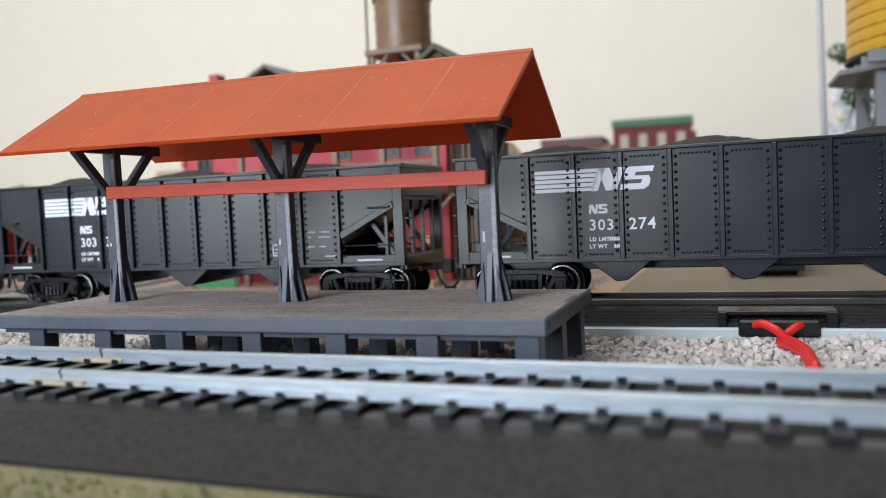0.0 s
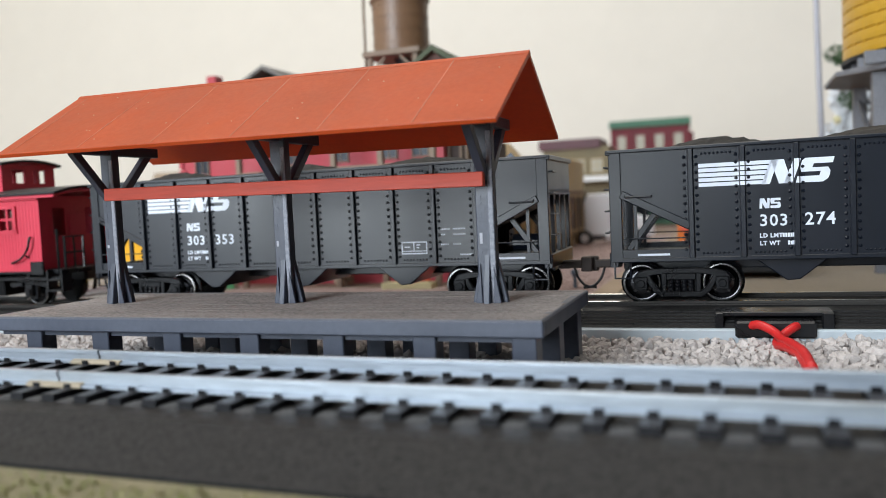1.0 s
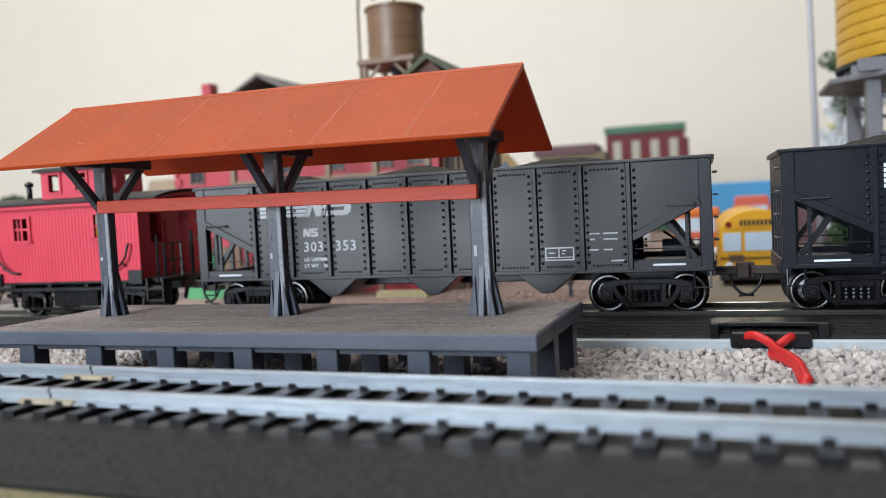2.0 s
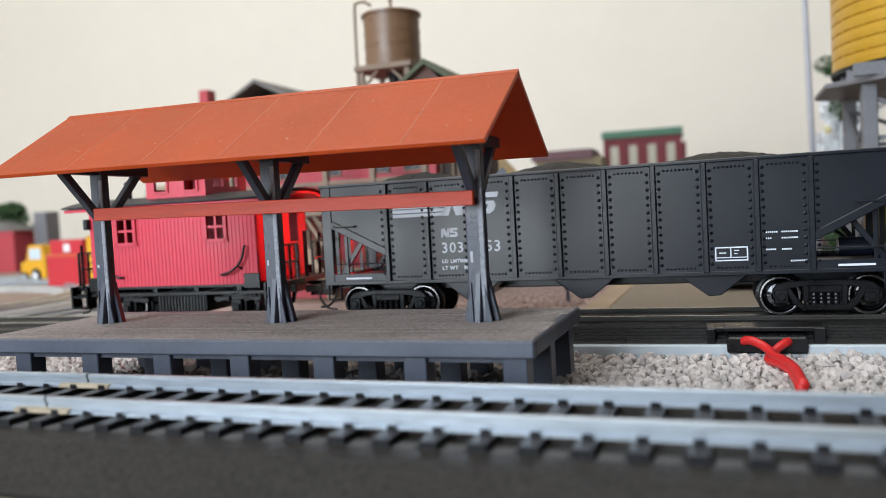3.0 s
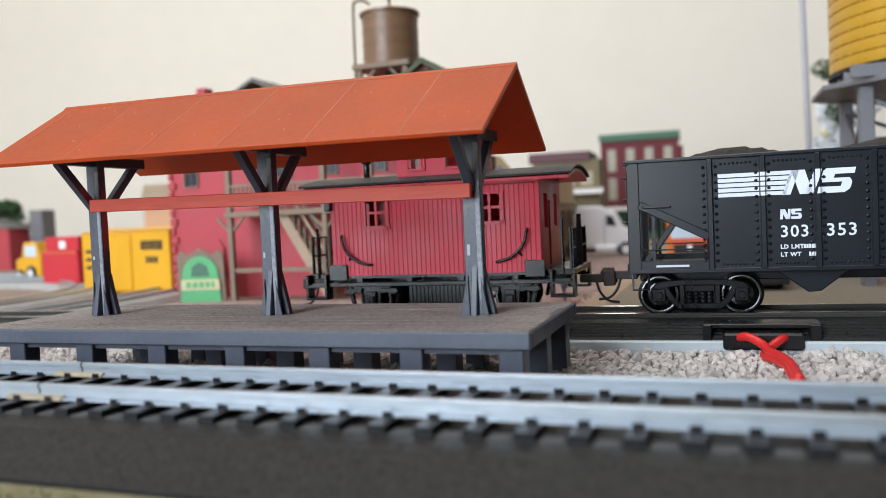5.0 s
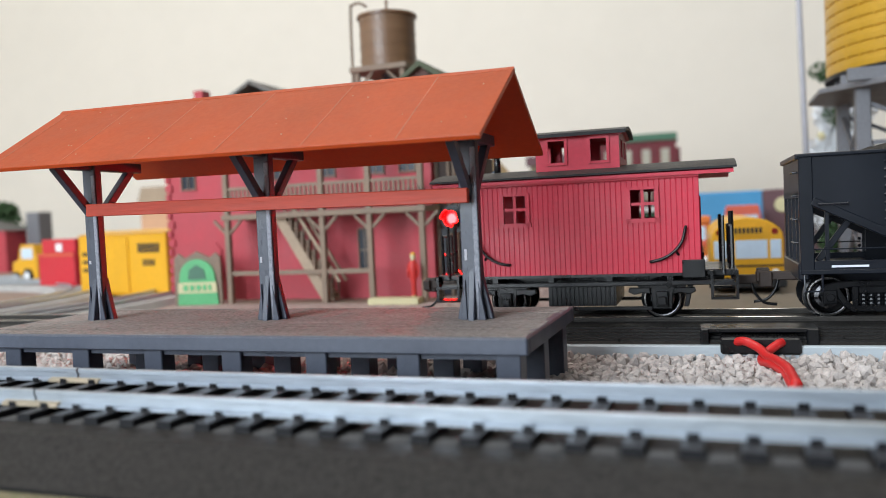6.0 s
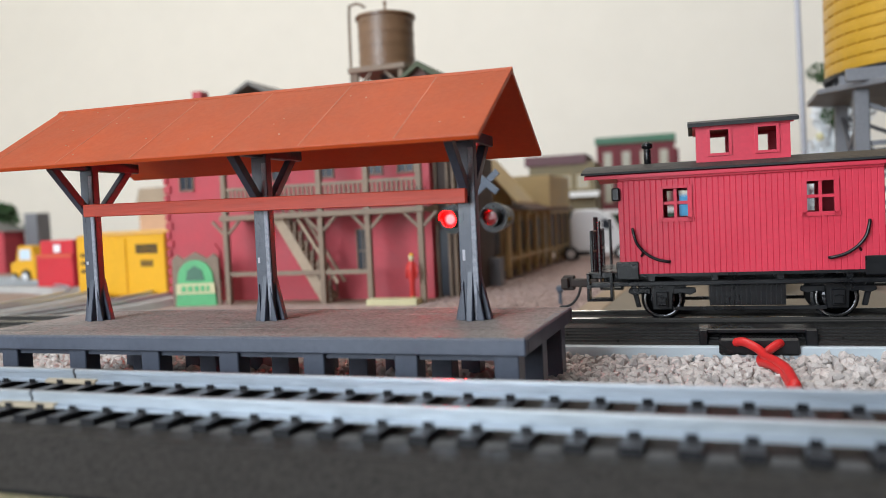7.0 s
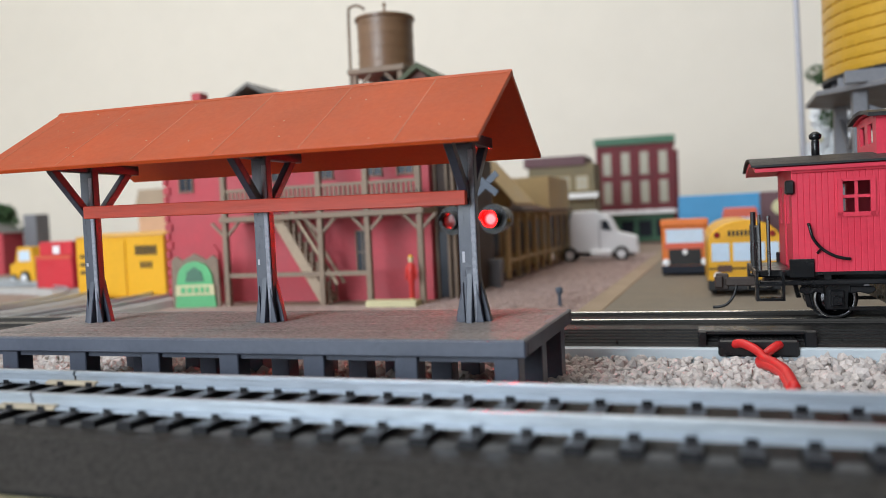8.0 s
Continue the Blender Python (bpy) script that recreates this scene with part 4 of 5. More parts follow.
    for s in (-1, 1):
        w = bmesh.new()
        y0, y1 = min(s * cw, s * (cw - 0.8)), max(s * cw, s * (cw - 0.8))
        for a, b, z0, z1 in ((cx0, -8.2, cz0, cz1), (-3.2, 3.6, cz0, cz1), (8.4, cx1, cz0, cz1), (-8.2, -3.2, cz0, 44), (-8.2, -3.2, 50.3, cz1), (3.6, 8.4, cz0, 44), (3.6, 8.4, 50.3, cz1)):
            box(a, b, y0, y1, z0, z1, w)
        part("cupola_wall", w, CAB_RED, c)
        for a, b in ((-8.2, -3.2), (3.6, 8.4)):
            w = box(a - 0.6, a + 0.2, min(s * cw, s * (cw + 0.5)), max(s * cw, s * (cw + 0.5)), 43.4, 50.9)
            box(b - 0.2, b + 0.6, min(s * cw, s * (cw + 0.5)), max(s * cw, s * (cw + 0.5)), 43.4, 50.9, w)
            box(a, b, min(s * cw, s * (cw + 0.5)), max(s * cw, s * (cw + 0.5)), 43.4, 44.1, w)
            box(a, b, min(s * cw, s * (cw + 0.5)), max(s * cw, s * (cw + 0.5)), 50.2, 50.9, w)
            part("cupola_window", w, CAB_RED, c)
    for x in (cx0, cx1 - 0.8):
        for a, b, z0, z1 in ((-cw + 0.8, -8, cz0, cz1), (-2, 2, cz0, cz1), (8, cw - 0.8, cz0, cz1), (-8, -2, cz0, 45), (2, 8, cz0, 45), (-8, -2, 50, cz1), (2, 8, 50, cz1)):
            part("cupola_end_board", box(x, x + 0.8, a, b, z0, z1), CAB_RED, c)
    part("cupola_roof", arch(14.3, 52.2, 1.6, 1.0, -13.6, 13.6), ROOF_DARK, c, "dark cupola roof")
    part("cupola_roof_edge", arch(13.2, 51.6, 1.4, 0.7, -12.4, 12.4), CAB_RED, c)
    part("smoke_jack", lathe([(1.0, 41), (1.0, 46.6), (0.8, 46.8), (1.5, 47.2), (1.6, 48.2), (0.6, 49)], 12, (-24.6, -5, 0)), BLACK, c, "black stovepipe", smooth=True)
    part("marker_lamp", box(-33.6, -31.4, -18.6, -16.4, 32.6, 36.2), BLACK, c, "small black corner lamp", bevel=0.4)
    # the body is a little larger than the drawing above
    seen = set()
    for ob in c.children_recursive:
        ob.location.x *= 1.016
        if ob.name.startswith("wheelset") or ob.data.name in seen:
            continue
        seen.add(ob.data.name)
        for v in ob.data.vertices:
            v.co.x *= 1.016
            v.co.z *= 1.012
    return c


# ---- the town behind the train ----
HOTEL_RED = mat("red_brick_paint", (0.42, 0.045, 0.06), 0.6, scale=300, var=0.2, bump=0.4)
TIMBER = mat("weathered_brown_timber", (0.22, 0.16, 0.115), 0.7, scale=300, var=0.35, bump=0.3)
STAIR_TAN = mat("pale_tan_stair_wood", (0.36, 0.27, 0.19), 0.7, scale=300, var=0.3, bump=0.3)
DARK_WIN = mat("dark_window", (0.012, 0.016, 0.026), 0.35, scale=100, var=0.2, bump=0, spec=0.25)
WING_BROWN = mat("dark_brown_side_wing", (0.05, 0.032, 0.026), 0.75, scale=300, var=0.35, bump=0.3)
TANK_BROWN = mat("brown_tank_staves", (0.2, 0.115, 0.065), 0.35, scale=250, var=0.25, bump=0.2)
GREY_ROOF = mat("grey_felt_roof", (0.16, 0.15, 0.14), 0.8, scale=300, var=0.3)
GREEN_ROOF = mat("green_painted_trim", (0.06, 0.16, 0.10), 0.6, scale=200, var=0.2)
OLIVE_ROOF = mat("dull_olive_roof", (0.075, 0.09, 0.055), 0.8, scale=200, var=0.3)
BROWN_BRICK = mat("brown_brick", (0.1, 0.05, 0.038), 0.75, scale=400, var=0.4, bump=0.4)
BRICK = mat("dark_red_brick", (0.17, 0.032, 0.04), 0.75, scale=400, var=0.35, bump=0.4)
CREAM = mat("cream_painted_wood", (0.5, 0.36, 0.17), 0.6, scale=200, var=0.2)
PANE = mat("pale_window_blind", (0.42, 0.39, 0.31), 0.4, scale=150, var=0.2)
WHITE = mat("white_enamel", (0.8, 0.8, 0.82), 0.35, scale=150, var=0.06)
YELLOW = mat("yellow_enamel", (0.72, 0.36, 0.012), 0.42, scale=150, var=0.12)
ORANGE = mat("orange_enamel", (0.65, 0.16, 0.02), 0.4, scale=150, var=0.12)
BLUE = mat("sky_blue_sheet", (0.07, 0.33, 0.62), 0.45, scale=150, var=0.12)
CORAL = mat("coral_red_enamel", (0.6, 0.1, 0.05), 0.4, scale=150, var=0.12)
WAGON_RED = mat("bright_red_enamel", (0.55, 0.02, 0.035), 0.45, scale=150, var=0.15)
SIGN_GREEN = mat("mint_green_sign", (0.1, 0.42, 0.17), 0.6, scale=300, var=0.25)
SIGN_CREAM = mat("cream_sign_band", (0.6, 0.55, 0.32), 0.6, scale=300, var=0.15)
POLE_GREY = mat("pale_grey_pole", (0.36, 0.36, 0.4), 0.5, scale=250, var=0.2)
GREY_METAL = mat("grey_galvanised_metal", (0.17, 0.17, 0.185), 0.5, 0.2, scale=250, var=0.25)
TANK_YELLOW = mat("ochre_corrugated_tank", (0.48, 0.265, 0.02), 0.4, scale=220, var=0.15)
LEAF = mat("dark_green_foliage", (0.035, 0.075, 0.025), 0.85, scale=300, var=0.5, island=0.5)
SNOW = mat("white_flock", (0.78, 0.8, 0.82), 0.9, scale=300, var=0.1, island=0.2)
ROAD = mat("brown_grey_road", (0.21, 0.175, 0.135), 0.85, scale=300, var=0.25, bump=0.4)
RED_GRIT = mat("reddish_crushed_gravel", (0.4, 0.3, 0.27), 0.95, scale=900, var=0.5, bump=1.0, blotch=(0.19, 0.13, 0.12))
SAND = mat("tan_road_edge", (0.36, 0.27, 0.19), 0.95, scale=300, var=0.3, bump=0.4)
GREY_BALLAST = mat("pale_grey_roadbed", (0.36, 0.35, 0.34), 0.85, scale=400, var=0.3, bump=0.5)
TYRE = mat("black_rubber", (0.015, 0.015, 0.016), 0.7, scale=300, var=0.2)
WINDSCREEN = mat("pale_windscreen", (0.55, 0.66, 0.78), 0.12, scale=100, var=0.1, bump=0)
DULL_RED = mat("dull_red_lens", (0.22, 0.012, 0.012), 0.25, scale=200, var=0.1, bump=0)
LAMP_RED = glow("lit_red_lamp", (1.0, 0.00004, 0.00005), 1150.0)
LAMP_CORE = glow("lit_red_lamp_core", (1.0, 0.00042, 0.00046), 1150.0)
FIGURE_RED = mat("red_figure_paint", (0.55, 0.03, 0.025), 0.5, scale=200, var=0.2)
PLUM = mat("plum_brown_wall", (0.13, 0.065, 0.075), 0.7, scale=200, var=0.3)
SCREW = mat("blue_grey_screw", (0.085, 0.11, 0.15), 0.45, 0.0, scale=200)


def wheel_pair(parent, x, y0, y1, r, axis="y", hub=None):
    for y in (y0, y1):
        s = 1 if y > (y0 + y1) / 2 else -1
        c = (x, y, r) if axis == "y" else (y, x, r)
        w = part("wheel", lathe([(r * 0.6, -1.2), (r, -1.0), (r, 1.0), (r * 0.6, 1.2)], 18, (0, 0, 0), axis), TYRE, parent, at=c)
        part("hub", lathe([(r * 0.5, s * 1.0), (r * 0.55, s * 1.5), (r * 0.2, s * 1.6)], 14, (0, 0, 0), axis), hub or WHITE, w)


def opening(parent, name, x, z, w, h, y, frame_mat, pane_mat, bars=1):
    """A window on a wall that faces -y at y: a recessed pane, a frame and glazing bars."""
    win = part(name, box(x - w / 2, x + w / 2, y - 0.35, y + 0.1, z, z + h), pane_mat, parent)
    bm = box(x - w / 2 - 0.6, x - w / 2, y - 1.0, y, z - 0.4, z + h + 0.5)
    box(x + w / 2, x + w / 2 + 0.6, y - 1.0, y, z - 0.4, z + h + 0.5, bm)
    box(x - w / 2, x + w / 2, y - 1.0, y, z + h, z + h + 0.6, bm)
    box(x - w / 2 - 0.9, x + w / 2 + 0.9, y - 1.4, y, z - 0.9, z - 0.3, bm)
    part("frame", bm, frame_mat, win)
    if bars:
        bm = box(x - w / 2, x + w / 2, y - 0.75, y - 0.3, z + h * 0.5 - 0.3, z + h * 0.5 + 0.3)
        box(x - 0.22, x + 0.22, y - 0.75, y - 0.3, z, z + h, bm)
        part("glazing_bar", bm, frame_mat, win)


def hotel():
    h = thing("hotel", "red brick hotel with a brown timber porch, balcony and outside stair", "building")
    part("wall", box(-289, -134, 366, 440, 0, 92), HOTEL_RED, h)
    part("cornice", box(-291, -132, 363.5, 441, 92, 95), HOTEL_RED, h, bevel=0.5)
    part("side_wing", box(-134, -123, 372, 440, 0, 72), WING_BROWN, h, "dark brown side wing")
    for i in range(18):
        part("quoin", box(-290.2, -285.5 - (i % 2) * 1.8, 364.8, 366.2, i * 5.0 + 0.4, i * 5.0 + 4.6), HOTEL_RED, h, bevel=0.4)
    for x, z in ((-275, 62), (-217, 64), (-190, 64), (-163, 64), (-146, 64)):
        opening(h, "window", x, z, 8, 15, 366, TIMBER, DARK_WIN)
    opening(h, "window", -171, 15, 6, 21, 366, TIMBER, DARK_WIN)
    for x in (-133.6, -127.4, -124.4):
        part("wing_post", box(x, x + 1.3, 370.4, 372.1, 0, 70), TIMBER, h)
    part("wing_door", box(-131.8, -126.6, 371.2, 372.1, 2, 34), DARK_WIN, h)
    part("arch_panel", prism([(-268, 12), (-256, 12), (-256, 28), (-259, 32), (-265, 32), (-268, 28)], 364.8, 366.1, "y"), HOTEL_RED, h)
    part("porch_floor", box(-240, -131, 346, 366, 0, 1.0), TIMBER, h)
    part("balcony_floor", box(-241, -130, 344.8, 366, 43.4, 46.2), TIMBER, h, bevel=0.25)
    part("balcony_roof", box(-241, -130, 343.5, 366, 80, 82), TIMBER, h, bevel=0.25)
    for x in (-238.6, -184.4, -159.2, -132.4):
        part("porch_post", box(x - 1.4, x + 1.4, 345.6, 348.4, 0, 80), TIMBER, h, bevel=0.25)
        for s in (-1, 1):
            part("knee_brace", bar((x, 347, 35.5), (x + s * 8, 347, 43.4), 1.3), TIMBER, h)
    part("mid_rail", box(-238, -160, 346.4, 347.6, 15.2, 17.4), TIMBER, h)
    part("top_rail", box(-238, -132, 346.2, 347.8, 58.5, 60), TIMBER, h)
    part("bottom_rail", box(-238, -132, 346.2, 347.8, 48.4, 49.4), TIMBER, h)
    bal = mesh_of("baluster", box(-0.55, 0.55, -0.4, 0.4, 49.4, 58.5), TIMBER)
    for i in range(42):
        part("baluster", bal, TIMBER, h, at=(-236 + i * 2.5, 347, 0))
    for y in (349.5, 357):
        part("stringer", bar((-210, y, 44), (-184.5, y, 1.5), 1.0, 5.2), STAIR_TAN, h, "pale tan stair side")
        part("handrail", bar((-206, y, 55), (-178, y, 11), 0.9, 1.4), STAIR_TAN, h)
        for i in range(9):
            k = (i + 0.5) / 9
            part("stair_post", box(-208 + 27 * k - 0.4, -208 + 27 * k + 0.4, y - 0.4, y + 0.4, 43.5 - 43 * k, 54 - 44 * k), TIMBER, h)
    for i in range(14):
        k = (i + 0.5) / 14
        part("tread", box(-211 + 27 * k, -207.5 + 27 * k, 349.5, 357, 44.2 - 43.5 * k, 45 - 43.5 * k), STAIR_TAN, h)
    part("front_step", box(-158, -133, 338, 346, 0, 3.6), SIGN_CREAM, h, "cream stone step")


def billboard():
    b = thing("sign_board", "leaning mint green arched sign on a scalloped brown board", "sign", (-256, 343, 0), 12)
    part("backing", prism([(-13, 0), (13, 0), (12.5, 25), (10, 27.5), (6.5, 25), (0, 28.5), (-6.5, 25), (-10, 27.5), (-12.5, 25)], 0.6, 2.2, "y"), TIMBER, b, bevel=0.2)
    arch = [(-11, 0.5), (11, 0.5), (10, 10)] + [(9.5 * math.cos(a), 15 + 9.5 * math.sin(a)) for a in (math.pi * k / 10 for k in range(11))] + [(-10, 10)]
    part("panel", prism(arch, -0.4, 0.6, "y"), SIGN_GREEN, b, "mint green panel")
    part("band", prism([(-10.6, 7), (10.6, 7), (10.2, 12.4), (-10.2, 12.4)], -0.7, -0.35, "y"), SIGN_CREAM, b)
    for k, (x0, x1) in enumerate(((-7.5, -5), (-4, -1.5), (-0.5, 2), (3, 5), (6, 7.6))):
        part("lettering", box(x0, x1, -0.95, -0.65, 8.2, 11.2), SIGN_GREEN, b)
    part("emblem", prism([(-5, 14), (5, 14), (4, 19), (0, 21.5), (-4, 19)], -0.7, -0.35, "y"), GREEN_ROOF, b)


def boxcar():
    b = thing("boxcar_body", "bright yellow boxcar body with black lettering on the ground", "boxcar", (-340, 400, 0), -15)
    part("body", box(-44, 44, -13, 16, 1.5, 39), YELLOW, b, bevel=0.5)
    part("roof", prism([(-14, 38.8), (17, 38.8), (1.5, 41.2)], -44.5, 44.5, "x"), YELLOW, b)
    part("door", box(-12, 8, -13.9, -12.9, 3, 36.5), YELLOW, b, bevel=0.3)
    part("sill", box(-43, 43, -12, 14, 0, 1.6), TYRE, b)
    for i in range(7):
        x = 17.5 + i * 3.0
        part("lettering", box(x, x + 2.3, -13.2, -12.95, 27.5, 33), TYRE, b)
        if i < 4:
            part("lettering", box(x + 4.4, x + 6.4, -13.2, -12.95, 19.8, 23.6), TYRE, b)
    for i in range(3):
        part("lettering", box(-40, -33, -13.2, -12.95, 26 - i * 5, 28 - i * 5), TYRE, b)


def vehicles():
    w = thing("red_wagon", "bright red model wagon with an open window", "wagon", (-446, 452, 0), -15)
    part("body", box(-24, 22, -10, 14, 2.5, 27), WAGON_RED, w, bevel=0.5)
    part("upper", box(-20, 22, -9, 13, 27, 37), WAGON_RED, w, bevel=0.5)
    part("window", box(-1, 7, -9.6, -8.8, 28.5, 34), WHITE, w)
    part("chassis", box(-22, 20, -8, 12, 0, 2.6), TYRE, w)
    part("stripe", box(-24, 22, -10.4, -9.9, 25, 27), CORAL, w)
    t = thing("pickup_truck", "small yellow model truck with white hubs", "truck", (-560, 530, 0), -10)
    part("cab", prism([(-18, 4), (16, 4), (16, 20), (12, 33), (-6, 33), (-10, 20), (-18, 18)], -10, 12, "y"), YELLOW, t, bevel=0.6)
    part("side_window", box(-4, 11, -10.5, -9.8, 21, 30), WINDSCREEN, t)
    wheel_pair(t, 4, -10.5, 12, 6.5)
    wheel_pair(t, -12, -10.5, 12, 5)
    s = thing("semi_tractor", "white model semi tractor with a sloped hood", "truck", (-91, 660, 0), 4)
    part("cab", prism([(-27, 8), (28, 6), (27, 20), (12, 24), (7, 35), (-6, 42), (-24, 42), (-27, 34)], -11, 12, "y"), WHITE, s, "white enamel cab", bevel=1.4)
    part("side_window", prism([(-1, 26), (7, 25), (4, 33), (-1, 34)], -11.4, -10.8, "y"), DARK_WIN, s)
    part("door_line", box(-3, -2.4, -11.3, -10.9, 9, 34), GREY_METAL, s)
    part("tank", tube([(-10, -12, 7), (6, -12, 7)], 3.6, 14), WHITE, s)
    part("chassis", box(-40, 24, -8, 9, 4, 8), TYRE, s)
    wheel_pair(s, 14, -11.5, 12, 6.2)
    wheel_pair(s, -27, -11.5, 12, 6.2)
    o = thing("refuse_truck", "orange model lorry with a dark front and pale windscreen", "truck", (-20.5, 487, 0), 2)
    part("cab", box(-13, 13, 0, 26, 5, 31), ORANGE, o, bevel=1.0)
    part("visor", box(-13.5, 13.5, -1.5, 4, 29.5, 34), ORANGE, o, bevel=0.8)
    part("body", box(-13, 13, 26, 90, 6, 33), ORANGE, o, bevel=0.6)
    part("windscreen", box(-10.5, 10.5, -0.5, 0.3, 20, 28), WINDSCREEN, o)
    part("band", box(-11.5, 11.5, -0.6, 0.2, 16.5, 20), CORAL, o)
    part("grille", box(-9, 9, -0.8, 0.2, 7, 16.3), TYRE, o, "black grille")
    part("emblem", lathe([(1.6, 0), (1.3, -0.6)], 10, (0, -0.8, 14.5), "y"), WHITE, o)
    part("bumper", box(-13.3, 13.3, -1.8, 2, 2, 6.6), DARK_WIN, o, bevel=0.4)
    for x in (-10.8, 10.8):
        part("headlight", lathe([(2.2, 0), (2.0, -1.6), (0.8, -2.0)], 14, (x, -0.2, 8.6), "y"), WHITE, o)
    wheel_pair(o, 12, -12, 12, 4.6, "x")
    b = thing("school_bus", "yellow model school bus with pale windows and a dark bumper", "bus", (9.4, 372, 0), 2)
    roof = [(-15, 24)] + [(15.2 * math.cos(a), 24 + 10 * math.sin(a)) for a in (math.pi * (1 - k / 12) for k in range(1, 12))] + [(15, 24)]
    part("body", prism([(-15, 3), (15, 3)] + roof[::-1], 0, 110, "y"), YELLOW, b, bevel=0.5)
    for x0, x1 in ((-13.8, -6.4), (-4.8, 8.2), (9.4, 13.8)):
        part("windscreen", box(x0, x1, -0.5, 0.3, 16, 24), WINDSCREEN, b)
    part("sign_panel", prism([(-9, 26), (9, 26), (8, 30.5), (-8, 30.5)], -0.6, 0.2, "y"), YELLOW, b)
    for i in range(8):
        part("lettering", box(-6.8 + i * 1.7, -5.7 + i * 1.7, -0.9, -0.55, 27, 29.4), TYRE, b)
    for x in (-11.4, 11.4):
        part("warning_light", lathe([(1.4, 0), (1.2, -0.8)], 12, (x, 0, 27.6), "y"), DULL_RED, b)
        part("headlight", lathe([(1.8, 0), (1.5, -0.9)], 12, (x, 0, 9.5), "y"), WHITE, b)
    part("grille", box(-11.5, -5.5, -0.6, 0.2, 11.2, 14.2), BROWN_BRICK, b)
    part("lower_band", box(-15.2, 15.2, -0.5, 0.2, 12.4, 13.1), TYRE, b)
    part("bumper", box(-15.6, 15.6, -2.2, 2, 3.2, 7.6), TYRE, b, bevel=0.4)
    wheel_pair(b, 14, -13, 13, 4.6, "x")
    c = thing("trailer", "sky blue box trailer", "trailer", (-2, 735, 0), 3)
    part("body", box(-33, 36, 0, 30, 12, 51), BLUE, c, bevel=0.8)
    part("chassis", box(-30, 34, 4, 26, 7, 12), TYRE, c)
    wheel_pair(c, -22, 1, 29, 5)
    wheel_pair(c, 24, 1, 29, 5)
    v = thing("van", "coral red model van", "van", (13, 605, 0), 0)
    part("body", prism([(-12.5, 3), (12.5, 3), (12.5, 30), (11, 39), (-11, 39), (-12.5, 30)], 0, 45, "y"), CORAL, v, bevel=0.8)
    part("windscreen", box(-10, 10, -0.4, 0.3, 24, 32), WINDSCREEN, v)
    wheel_pair(v, 9, -11, 11, 4.2, "x")


def brick_block():
    b = thing("brick_building", "three storey dark red brick block with a green cornice", "building", (-97.5, 1000, 0), 3)
    part("wall", box(-46, 46, 0, 70, 0, 122), BRICK, b)
    part("cornice", box(-48, 48, -3, 71, 121, 130), GREEN_ROOF, b, "green cornice", bevel=0.8)
    part("side_wing", box(46, 51, 3, 66, 0, 112), BRICK, b)
    for i in range(5):
        part("pilaster", box(-46 + i * 22.2 - 0.2, -46 + i * 22.2 + 3.4, -1.6, 0.2, 40, 121), BRICK, b)
    for r in range(2):
        for i in range(4):
            opening(b, "window", -33.2 + i * 22.2, 50 + r * 35, 8.6, 26, 0, PANE, PANE)
    part("awning", prism([(-9, 36), (0, 41), (0, 36)], -47, 47, "x"), WHITE, b, "white awning")
    part("shopfront", box(-44, 44, -1.2, 0.2, 2, 35), GREEN_ROOF, b)
    for i in range(4):
        part("shop_window", box(-40 + i * 21, -24 + i * 21, -1.8, -1.0, 8, 28), DARK_WIN, b)


